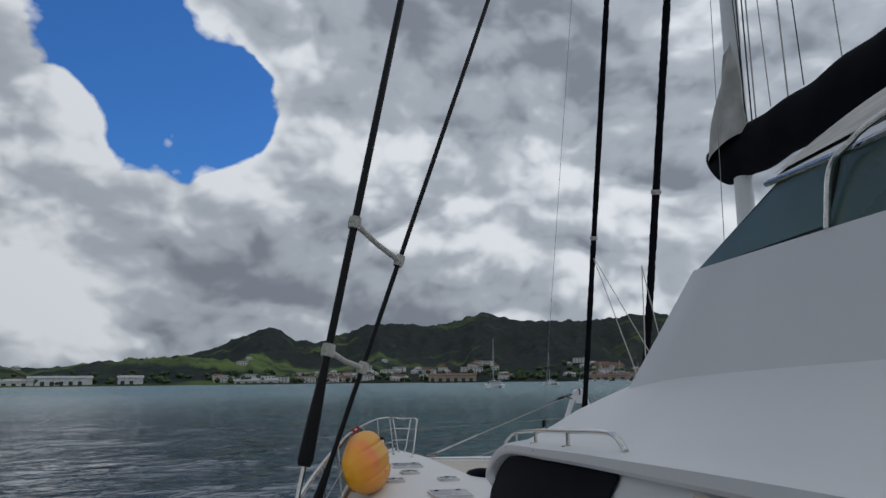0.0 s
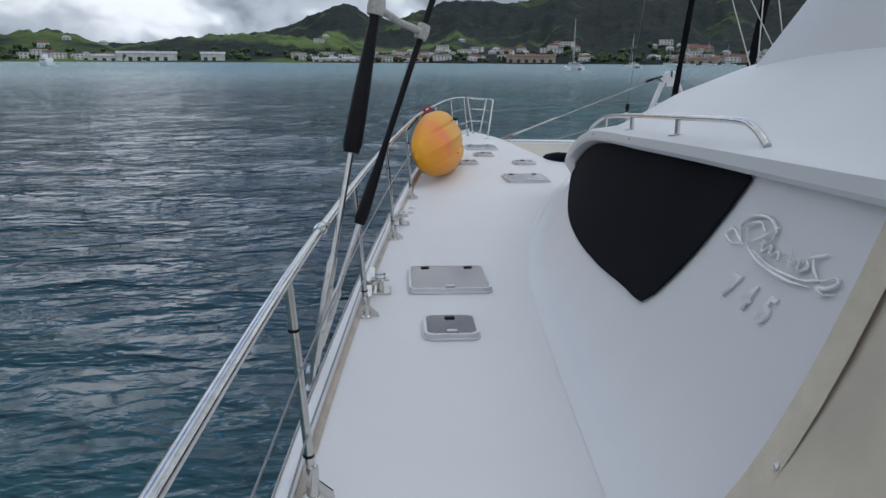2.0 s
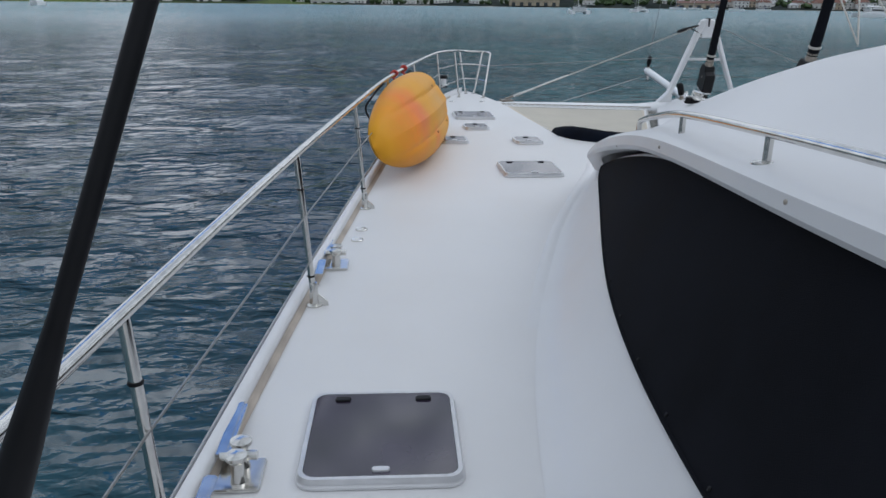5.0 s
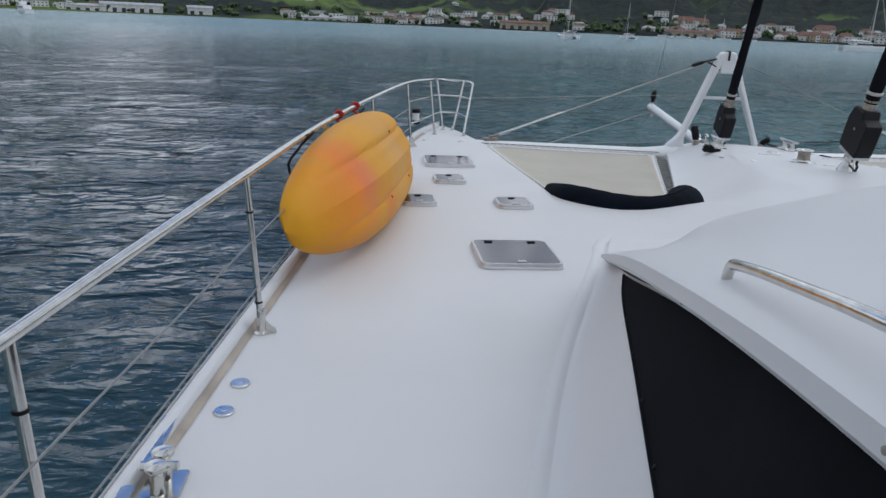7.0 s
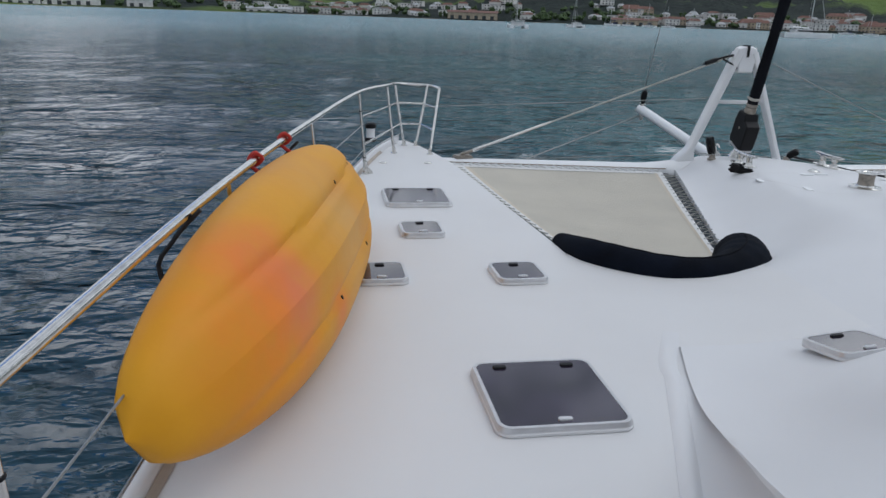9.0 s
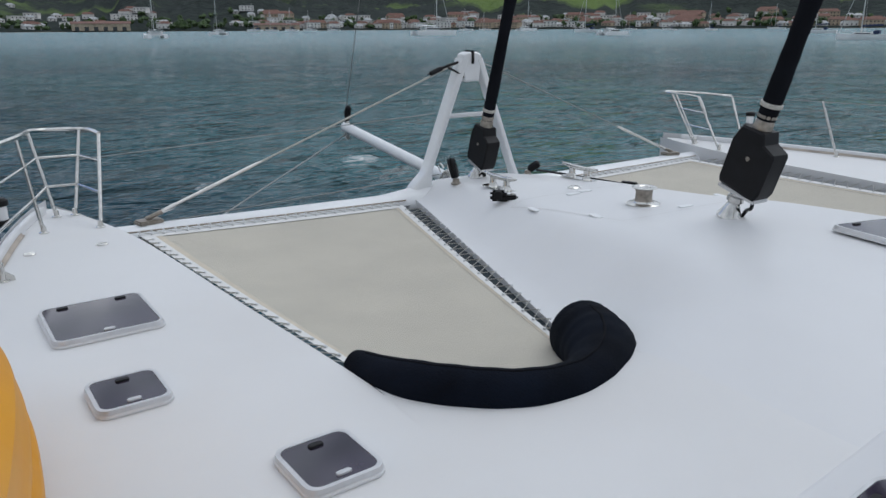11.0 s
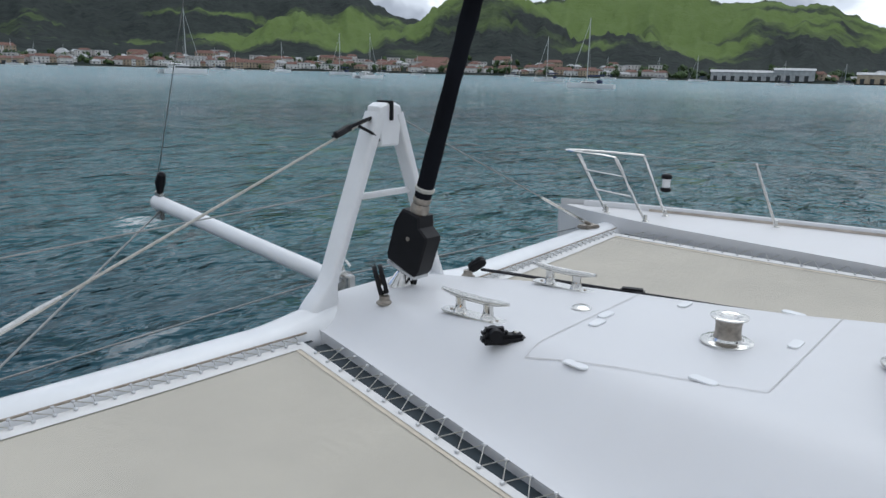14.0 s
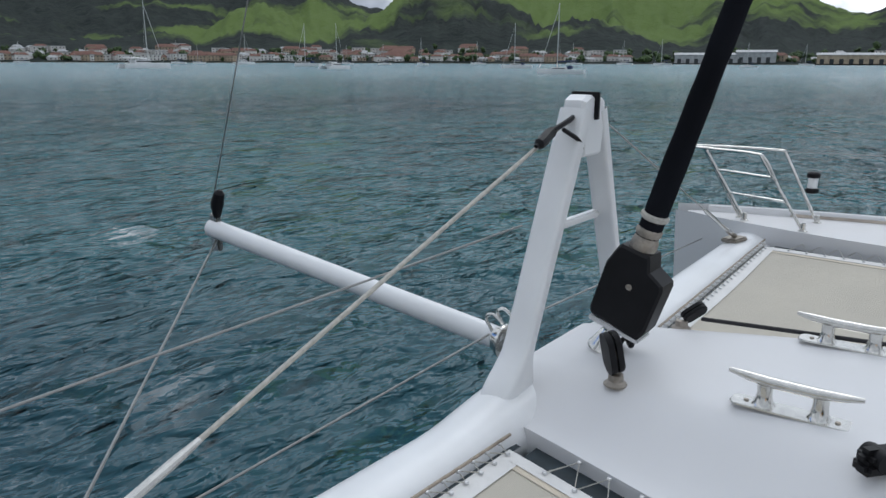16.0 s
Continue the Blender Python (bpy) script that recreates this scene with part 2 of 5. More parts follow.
def net_material():
    m = material("mesh_netting", (0.56, 0.52, 0.44), 0.8, vary=0.05, scale=2.0)
    n, l = m.node_tree.nodes, m.node_tree.links
    co = n.new("ShaderNodeTexCoord")
    w = n.new("ShaderNodeTexWave")
    w.bands_direction = "X"
    w.inputs["Scale"].default_value = 55.0
    w2 = n.new("ShaderNodeTexWave")
    w2.bands_direction = "Y"
    w2.inputs["Scale"].default_value = 55.0
    l.new(co.outputs["Object"], w.inputs["Vector"])
    l.new(co.outputs["Object"], w2.inputs["Vector"])
    mul = n.new("ShaderNodeMath")
    mul.operation = "MAXIMUM"
    l.new(w.outputs["Fac"], mul.inputs[0])
    l.new(w2.outputs["Fac"], mul.inputs[1])
    b = n.new("ShaderNodeBump")
    b.inputs["Strength"].default_value, b.inputs["Distance"].default_value = 0.5, 0.004
    l.new(mul.outputs[0], b.inputs["Height"])
    l.new(b.outputs[0], n["Principled BSDF"].inputs["Normal"])
    return m


NET = net_material()
BORDER = material("white_net_border", (0.74, 0.73, 0.71), 0.7, vary=0.04, scale=9.0, bump=0.15, bscale=90.0)
HEM = material("net_hem", (0.62, 0.55, 0.44), 0.75, vary=0.06, scale=12.0, bump=0.2, bscale=90.0)


def water_material():
    m = bpy.data.materials.new("sea_water")
    m.use_nodes = True
    n, l = m.node_tree.nodes, m.node_tree.links
    p = n["Principled BSDF"]
    p.inputs["Roughness"].default_value = 0.06
    p.inputs["IOR"].default_value = 1.33
    co = n.new("ShaderNodeTexCoord")
    hue = n.new("ShaderNodeTexNoise")
    hue.inputs["Scale"].default_value, hue.inputs["Detail"].default_value = 0.03, 4.0
    l.new(co.outputs["Object"], hue.inputs["Vector"])
    ramp = n.new("ShaderNodeValToRGB")
    ramp.color_ramp.elements[0].position, ramp.color_ramp.elements[1].position = 0.35, 0.65
    ramp.color_ramp.elements[0].color, ramp.color_ramp.elements[1].color = (0.004, 0.030, 0.056, 1), (0.034, 0.138, 0.158, 1)
    # deeper blue water to port, greener over the shallows to starboard
    sep = n.new("ShaderNodeSeparateXYZ")
    l.new(co.outputs["Object"], sep.inputs[0])
    depth = n.new("ShaderNodeMapRange")
    depth.interpolation_type = "SMOOTHSTEP"
    depth.inputs["From Min"].default_value, depth.inputs["From Max"].default_value = -22.0, 16.0
    depth.inputs["To Min"].default_value, depth.inputs["To Max"].default_value = -0.16, 0.12
    l.new(sep.outputs[0], depth.inputs[0])
    hue2 = n.new("ShaderNodeMath")
    l.new(hue.outputs[0], hue2.inputs[0])
    l.new(depth.outputs[0], hue2.inputs[1])
    l.new(hue2.outputs[0], ramp.inputs[0])
    # paler with distance: turquoise shoals plus bright sky reflection painted into the base
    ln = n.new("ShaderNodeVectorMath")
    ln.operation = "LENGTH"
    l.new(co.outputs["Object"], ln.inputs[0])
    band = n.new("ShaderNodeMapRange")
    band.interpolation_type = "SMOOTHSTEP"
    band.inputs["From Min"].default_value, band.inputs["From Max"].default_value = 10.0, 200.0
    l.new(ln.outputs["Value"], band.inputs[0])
    far_sheen = n.new("ShaderNodeMix")
    far_sheen.data_type = "RGBA"
    l.new(band.outputs[0], far_sheen.inputs[0])
    l.new(ramp.outputs[0], far_sheen.inputs[6])
    far_sheen.inputs[7].default_value = (0.145, 0.285, 0.325, 1)
    l.new(far_sheen.outputs[2], p.inputs["Base Color"])
    chop = n.new("ShaderNodeMapRange")
    chop.inputs["From Min"].default_value, chop.inputs["From Max"].default_value = 25.0, 260.0
    chop.inputs["To Min"].default_value, chop.inputs["To Max"].default_value = 0.07, 0.26
    l.new(ln.outputs["Value"], chop.inputs[0])
    l.new(chop.outputs[0], p.inputs["Roughness"])
    st = n.new("ShaderNodeMapping")
    st.inputs["Scale"].default_value = (0.75, 1.35, 1.0)
    st.inputs["Rotation"].default_value = (0, 0, radians(-25))
    l.new(co.outputs["Object"], st.inputs[0])
    last = None
    calm = n.new("ShaderNodeMapRange")
    calm.inputs["From Min"].default_value, calm.inputs["From Max"].default_value = 8.0, 45.0
    calm.inputs["To Min"].default_value, calm.inputs["To Max"].default_value = 0.45, 1.0
    l.new(ln.outputs["Value"], calm.inputs[0])
    for scale, dist, strength in ((0.22, 0.55, 1.0), (0.45, 0.85, 1.0), (0.9, 0.75, 1.0), (1.9, 0.42, 1.0), (5.5, 0.09, 1.0)):
        t = n.new("ShaderNodeTexNoise")
        t.inputs["Scale"].default_value, t.inputs["Detail"].default_value, t.inputs["Roughness"].default_value = scale, 2.5, 0.5
        t.inputs["Distortion"].default_value = 0.5
        l.new(st.outputs[0], t.inputs["Vector"])
        b = n.new("ShaderNodeBump")
        b.inputs["Strength"].default_value, b.inputs["Distance"].default_value = strength, dist * 1.6
        l.new(t.outputs[0], b.inputs["Height"])
        l.new(calm.outputs[0], b.inputs["Strength"])
        if last:
            l.new(last, b.inputs["Normal"])
        last = b.outputs[0]
    l.new(last, p.inputs["Normal"])
    return m


WATER = water_material()


def hill_material():
    m = material("wooded_hill", (0.036, 0.045, 0.040), 0.95, vary=0.3, scale=0.03, bump=1.0, bscale=0.06, second=(0.018, 0.024, 0.023), spec=0.05)
    n, l = m.node_tree.nodes, m.node_tree.links
    co = n.new("ShaderNodeTexCoord")
    t = n.new("ShaderNodeTexNoise")
    t.inputs["Scale"].default_value, t.inputs["Detail"].default_value = 0.0045, 7.0
    l.new(co.outputs["Object"], t.inputs["Vector"])
    r = n.new("ShaderNodeValToRGB")
    r.color_ramp.elements[0].position, r.color_ramp.elements[1].position = 0.60, 0.74
    last = t.outputs[0]
    # grass on lower hills and starboard slopes, broken sunlight painted into its green
    for x, y, reach in ((-330.0, 1250.0, 640.0), (980.0, 1180.0, 420.0), (1260.0, 960.0, 620.0), (1750.0, 1050.0, 700.0), (2200.0, 830.0, 800.0)):
        d = n.new("ShaderNodeVectorMath")
        d.operation = "DISTANCE"
        d.inputs[1].default_value = (x, y, 40.0)
        l.new(co.outputs["Object"], d.inputs[0])
        mr = n.new("ShaderNodeMapRange")
        mr.inputs["From Min"].default_value, mr.inputs["From Max"].default_value = reach, 0.3 * reach
        mr.inputs["To Max"].default_value = 0.21
        l.new(d.outputs["Value"], mr.inputs[0])
        ad = n.new("ShaderNodeMath")
        l.new(last, ad.inputs[0])
        l.new(mr.outputs[0], ad.inputs[1])
        last = ad.outputs[0]
    l.new(last, r.inputs[0])
    mx = n.new("ShaderNodeMix")
    mx.data_type = "RGBA"
    l.new(r.outputs[0], mx.inputs[0])
    p = n["Principled BSDF"]
    l.new(p.inputs["Base Color"].links[0].from_socket, mx.inputs[6])
    mx.inputs[7].default_value = (0.115, 0.165, 0.050, 1)
    l.new(mx.outputs[2], p.inputs["Base Color"])
    b = n["Bump"]
    b.inputs["Distance"].default_value = 6.0
    return m


HILL = hill_material()
SAND = material("pale_shore", (0.36, 0.33, 0.27), 0.9, vary=0.2, scale=0.05)
HOUSEW = material("painted_render", (0.78, 0.76, 0.73), 0.8, vary=0.12, scale=0.3)
HOUSEP = material("pale_ochre_render", (0.50, 0.40, 0.29), 0.8, vary=0.15, scale=0.3)
ROOFR = material("terracotta_roof", (0.20, 0.10, 0.075), 0.85, vary=0.2, scale=0.4)
ROOFG = material("grey_sheet_roof", (0.46, 0.47, 0.48), 0.6, vary=0.15, scale=0.3)
DARKWIN = material("dark_opening", (0.03, 0.035, 0.04), 0.3)
LEAF = material("tree_leaves", (0.06, 0.10, 0.03), 0.9, vary=0.3, scale=0.3, second=(0.02, 0.04, 0.012))


# ---- mesh tools ----
class Mesh:
    """Collects faces of one mesh."""

    def __init__(self):
        self.v, self.f = [], []

    def add(self, verts, faces):
        k = len(self.v)
        self.v += [tuple(p) for p in verts]
        self.f += [tuple(i + k for i in f) for f in faces]
        return self

    def grid(self, fn, nu, nv, close=False):
        verts = [fn(i / nu, j / nv) for j in range(nv + 1) for i in range(nu + 1)]
        w = nu + 1
        faces = [(j * w + i, j * w + i + 1, (j + 1) * w + i + 1, (j + 1) * w + i) for j in range(nv) for i in range(nu)]
        return self.add(verts, faces)

    def tube(self, pts, r, n=10, cap=True):
        pts = [Vector(p) for p in pts]
        rs = list(r) if isinstance(r, (list, tuple)) else [r] * len(pts)
        verts, up = [], None
        for i, p in enumerate(pts):
            d = (pts[min(i + 1, len(pts) - 1)] - pts[max(i - 1, 0)]).normalized()
            if up is None:
                up = Vector((0, 0, 1)) if abs(d.z) < 0.9 else Vector((0, 1, 0))
            a = d.cross(up).normalized()
            up = a.cross(d).normalized()
            verts += [p + rs[i] * (math.cos(2 * math.pi * k / n) * a + math.sin(2 * math.pi * k / n) * up) for k in range(n)]
        faces = [(i * n + k, i * n + (k + 1) % n, (i + 1) * n + (k + 1) % n, (i + 1) * n + k) for i in range(len(pts) - 1) for k in range(n)]
        if cap:
            faces += [tuple(range(n))[::-1], tuple((len(pts) - 1) * n + k for k in range(n))]
        return self.add(verts, faces)

    def spin(self, profile, centre=(0, 0, 0), n=24, axis=None):
        """A turned shape from (radius, height) pairs."""
        q = Vector((0, 0, 1)).rotation_difference(Vector(axis or (0, 0, 1)))
        c = Vector(centre)
        verts = [c + q @ Vector((r * math.cos(2 * math.pi * k / n), r * math.sin(2 * math.pi * k / n), z)) for r, z in profile for k in range(n)]
        m = len(profile)
        faces = [(i * n + k, i * n + (k + 1) % n, (i + 1) * n + (k + 1) % n, (i + 1) * n + k) for i in range(m - 1) for k in range(n)]
        faces += [tuple(range(n))[::-1], tuple((m - 1) * n + k for k in range(n))]
        return self.add(verts, faces)

    def slab(self, outline, z0, z1, bevel=0.0, place=None):
        """A plate from an outline in x, y, with a bevelled upper edge."""
        c = Vector((sum(p[0] for p in outline) / len(outline), sum(p[1] for p in outline) / len(outline)))
        n = len(outline)
        rings = [(0.0, z0), (0.0, z1 - bevel), (bevel, z1)] if bevel else [(0.0, z0), (0.0, z1)]
        verts = []
        for inset, z in rings:
            for p in outline:
                d = c - Vector(p)
                q = Vector(p) + (d.normalized() * inset if d.length else d)
                verts.append((q.x, q.y, z))
        m = len(rings)
        faces = [(i * n + k, i * n + (k + 1) % n, (i + 1) * n + (k + 1) % n, (i + 1) * n + k) for i in range(m - 1) for k in range(n)]
        faces += [tuple(range(n))[::-1], tuple((m - 1) * n + k for k in range(n))]
        if place is not None:
            verts = [place @ Vector(p) for p in verts]
        return self.add(verts, faces)

    def box(self, lo, hi, bevel=0.0, place=None):
        if not bevel:
            return self.slab([(lo[0], lo[1]), (hi[0], lo[1]), (hi[0], hi[1]), (lo[0], hi[1])], lo[2], hi[2], 0, place)
        b = bmesh.new()
        bmesh.ops.create_cube(b, size=1.0)
        for v in b.verts:
            v.co = Vector([(lo[k] + hi[k]) / 2 + v.co[k] * (hi[k] - lo[k]) for k in range(3)])
        bmesh.ops.bevel(b, geom=b.edges[:], offset=bevel, segments=2, affect="EDGES")
        b.verts.index_update()
        verts = [place @ v.co if place is not None else v.co.copy() for v in b.verts]
        self.add(verts, [[v.index for v in f.verts] for f in b.faces])
        b.free()
        return self

    def moved(self, m):
        self.v = [tuple(m @ Vector(p)) for p in self.v]
        return self

    def data(self, name, mat, angle=35):
        me = bpy.data.meshes.new(name)
        me.from_pydata(self.v, [], self.f)
        me.materials.append(mat)
        b = bmesh.new()
        b.from_mesh(me)
        bmesh.ops.recalc_face_normals(b, faces=b.faces[:])
        b.to_mesh(me)
        b.free()
        me.polygons.foreach_set("use_smooth", [True] * len(me.polygons))
        me.set_sharp_from_angle(angle=radians(angle))
        return me


def thing(name, label, category, group="", at=None, kind=""):
    ob = new(name)
    ob.empty_display_size = 0.1
    if at is not None:
        ob.matrix_basis = at
    return tagged(ob, label, category, group, kind)


def solo(name, mesh, mat, label, category="", group="", kind="", angle=35):
    return tagged(new(name, mesh.data(name, mat, angle)), label, category, group, kind)


def part(name, mesh, mat, parent, label="", angle=35):
    """A part whose mesh is given in the space in which its thing was made."""
    ob = new(name, mesh.data(name, mat, angle))
    ob.parent = parent
    if parent.parent is None:
        ob.matrix_parent_inverse = parent.matrix_basis.inverted()
    return tagged(ob, label)


def rounded(w, d, r, n=5):
    pts = []
    for cx, cy, a0 in ((w / 2 - r, d / 2 - r, 0), (-w / 2 + r, d / 2 - r, 90), (-w / 2 + r, -d / 2 + r, 180), (w / 2 - r, -d / 2 + r, 270)):
        pts += [(cx + r * math.cos(radians(a0 + 90 * k / n)), cy + r * math.sin(radians(a0 + 90 * k / n))) for k in range(n + 1)]
    return pts


def lerp(table, y):
    """A smooth curve through (y, value) pairs."""
    if y <= table[0][0]:
        return table[0][1]
    for i in range(len(table) - 1):
        (a, va), (b, vb) = table[i], table[i + 1]
        if y <= b:
            t = (y - a) / (b - a)
            m0 = (vb - table[i - 1][1]) / (b - table[i - 1][0]) if i else (vb - va) / (b - a)
            m1 = (table[i + 2][1] - va) / (table[i + 2][0] - a) if i + 2 < len(table) else (vb - va) / (b - a)
            h = b - a
            return (2 * t**3 - 3 * t * t + 1) * va + (t**3 - 2 * t * t + t) * h * m0 + (3 * t * t - 2 * t**3) * vb + (t**3 - t * t) * h * m1
    return table[-1][1]


def ease(t):
    t = min(1.0, max(0.0, t))
    return t * t * (3 - 2 * t)


def spline(pts, n):
    """Points along a smooth curve through pts."""
    keys = [list(zip(range(len(pts)), [p[k] for p in pts])) for k in range(3)]
    return [Vector([lerp(keys[k], (len(pts) - 1) * i / n) for k in range(3)]) for i in range(n + 1)]


# ---- sea ----
SEA = -1.75


WAVES = [(math.cos(a) * k, math.sin(a) * k, amp, ph) for a, k, amp, ph in ((1.9, 1.1, 0.016, 0.3), (1.5, 1.7, 0.010, 1.1), (2.3, 2.4, 0.005, 2.0), (1.75, 0.6, 0.02, 5.0))]


def wave(x, y):
    far = 1.0 / (1.0 + (x * x + y * y) / 70.0**2)
    return far * (sum(h * (1 - 2 * abs(math.sin(0.5 * (kx * x + ky * y) + p + 1.6 * noise.noise((x * 0.12, y * 0.12, p))))) * (0.55 + 0.9 * noise.noise((x * 0.07, y * 0.07, p + 9))) for kx, ky, h, p in WAVES) + 0.08 * noise.noise((x * 0.13 + y * 0.05, y * 0.30, 3.1)) + 0.055 * noise.noise((x * 0.45, y * 0.62 + x * 0.2, 7.7)) + 0.03 * noise.noise((x * 1.1, y * 1.5, 1.2)))


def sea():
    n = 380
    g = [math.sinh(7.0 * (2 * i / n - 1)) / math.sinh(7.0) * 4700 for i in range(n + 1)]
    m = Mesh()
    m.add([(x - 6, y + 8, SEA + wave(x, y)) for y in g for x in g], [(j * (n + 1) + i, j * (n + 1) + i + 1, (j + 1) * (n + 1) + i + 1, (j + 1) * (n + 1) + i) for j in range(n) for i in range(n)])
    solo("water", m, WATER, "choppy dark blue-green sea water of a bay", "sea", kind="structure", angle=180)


sea()

# ---- hulls and deck ----
OUTER = [(-6, 4.69), (0, 4.69), (2.0, 4.675), (4.0, 4.595), (5.4, 4.51), (7.3, 4.37), (8.6, 4.25), (10.0, 4.05), (11.4, 3.82), (12.3, 3.64), (12.9, 3.46), (13.15, 3.34)]
INNER = [(-6, 2.60), (8.4, 2.60), (8.9, 2.60), (9.2, 2.60), (9.6, 2.64), (10.4, 2.74), (11.8, 2.91), (12.3, 3.01), (12.9, 3.18), (13.15, 3.29)]
KEEL = [(-6, 1.62), (8.8, 1.62), (9.06, 1.61), (9.2, 1.575), (9.6, 1.455), (10.5, 1.185), (11.5, 0.885), (12.3, 0.65), (12.6, 0.58)]
CROWN = [(-6, 0.20), (8.8, 0.20), (9.8, 0.185), (10.4, 0.14), (11.5, 0.095), (12.3, 0.02), (12.6, -0.02)]


def deck_z(x, y):
    """Height of the deck: flat hulls, a crowned middle that falls to the nets."""
    x = abs(x)
    k = lerp(KEEL, y)
    aft = 0.2 * ease((2.3 - x) / 1.7)
    fore = -0.13 + (lerp(CROWN, y) + 0.13) * ease((k - x) / (0.55 * k) + 0.02)
    return aft + (fore - aft) * ease((y - 8.7) / 0.9) if x <= 1.62 else aft * (1 - ease((y - 8.7) / 0.9)) - 0.13 * ease((y - 8.7) / 0.9) * (1 - ease((x - 1.62) / 0.4))


def net_aft(x):
    """The aft edge of the net opening at x."""
    t = (abs(x) - 1.62) / 0.98
    return 8.84 + 0.22 * (1 - ease(t / 0.45)) + 0.50 * ease((t - 0.35) / 0.65) ** 1.3


for side, sx in (("port", -1), ("starboard", 1)):
    m = Mesh()

    def hull_deck(u, v):
        y = -6 + 19.15 * v
        x = lerp(INNER, y) + (lerp(OUTER, y) - lerp(INNER, y)) * u
        return sx * x, y, deck_z(x, y)

    m.grid(hull_deck, 8, 120)

    def inner_deck(u, v):
        x = 1.62 + 0.98 * u
        y = -6 + 28.4 * v if v < 0.5 else 8.2 + (net_aft(x) - 8.2) * (2 * v - 1)
        return sx * x, y, deck_z(x, y)

    m.grid(inner_deck, 14, 80)
    solo("deck_" + side, m, DECK, "white non-skid side deck of a catamaran", "deck", kind="structure", angle=60)
    m = Mesh()

    def topside(u, v):
        y = -6 + 19.15 * v
        o = lerp(OUTER, y)
        mid_x = (o + lerp(INNER, y)) / 2
        z = 0.05 - 2.3 * u
        return sx * (o - (0.25 + 0.2 * v) * u * u * min(1.0, (o - mid_x) * 2)), y + 0.10 * v**20 * (1 - u), z

    m.grid(topside, 6, 80)
    m.grid(lambda u, v: (sx * (lerp(INNER, 8.6 + 4.55 * v) + 0.12 * u * (1 - v)), 8.6 + 4.55 * v + 0.10 * v**20 * (1 - u), -2.25 * u), 6, 50)
    m.grid(lambda u, v: (sx * (1.62 + 0.98 * u), net_aft(1.62 + 0.98 * u) - 0.25 * v, deck_z(1.62 + 0.98 * u, net_aft(1.62 + 0.98 * u)) - 1.2 * v), 14, 4)
    solo("hull_" + side, m, GEL, "glossy white hull side of a catamaran", "hull", kind="structure", angle=60)
    m = Mesh()
    prof = [(-0.005, -0.04), (-0.005, 0.042), (-0.016, 0.052), (-0.040, 0.052), (-0.050, 0.044), (-0.055, 0.0)]
    m.grid(lambda u, v: (sx * (lerp(OUTER, -6 + 19.0 * v) + prof[round(u * 5)][0]), -6 + 19.0 * v, prof[round(u * 5)][1]), 5, 110)
    solo("trim_" + side, m, GEL, "raised white toe rail along the deck edge", "toe rail", kind="structure", angle=50)
    m = Mesh()
    m.grid(lambda u, v: (sx * (lerp(OUTER, -6 + 18.4 * v) - 0.055 - 0.022 * u), -6 + 18.4 * v, 0.020 * (1 - u) ** 2 + 0.003), 4, 110)
    solo("trim_seam_" + side, m, BROWN, "brown seam at the foot of the toe rail", "deck seam", kind="structure", angle=80)

m = Mesh()
m.grid(lambda u, v: ((2 * u - 1) * lerp(KEEL, -6 + 18.6 * v), -6 + 18.6 * v, deck_z((2 * u - 1) * lerp(KEEL, -6 + 18.6 * v), -6 + 18.6 * v)), 36, 400)
solo("deck_middle", m, GEL, "smooth white crowned foredeck between the two nets", "deck", kind="structure", angle=60)
m = Mesh()
for sx in (-1, 1):
    m.grid(lambda u, v: (sx * lerp(KEEL, 8.6 + 4.0 * v) * (1 - 0.25 * u * u), 8.6 + 4.0 * v, -0.12 - 0.75 * u), 4, 30)
m.grid(lambda u, v: (0.66 * (2 * u - 1), 12.6 + 0.12 * math.sin(math.pi * v) - 0.3 * v * v, deck_z(0.66 * (2 * u - 1), 12.6) - 0.85 * v), 16, 6)
solo("hull_middle", m, GEL, "white underside of the central foredeck", "hull", kind="structure", angle=60)

# ---- coachroof, side wall and pilothouse ----
FOOT = [(-6, 3.85), (1.0, 3.74), (3.0, 3.68), (3.9, 3.62), (4.7, 3.49), (6.0, 3.17), (7.4, 2.70), (7.75, 2.58)]
BROWX = [(-6, 3.42), (0.0, 3.28), (2.0, 3.21), (3.2, 3.17), (4.4, 3.10), (5.4, 2.98), (6.5, 2.81), (7.4, 2.56), (7.75, 2.45)]
BROWZ = [(-6, 1.10), (0.0, 0.99), (2.0, 0.90), (3.2, 0.83), (4.4, 0.74), (5.4, 0.55), (6.4, 0.30), (6.9, 0.16), (7.4, 0.03), (7.75, 0.004)]
SHOZ = [(-6, 1.42), (0.0, 1.40), (2.6, 1.34), (3.5, 1.27), (4.3, 1.13), (4.8, 1.03), (5.4, 0.86), (6.4, 0.53), (7.0, 0.35), (7.4, 0.22)]


def roof_front(x):
    return 7.98 + 0.03 * (1 - (min(1.0, abs(x) / 2.5)) ** 2.4)


def wall_at(y, s, off=0.0):
    """A point of the leaning side wall, from its foot (s = 0) to the brow (s = 1)."""
    f, b, z = lerp(FOOT, y), lerp(BROWX, y), lerp(BROWZ, y)
    return f + (b - f) * s + off, y, z * s * s + 0.002


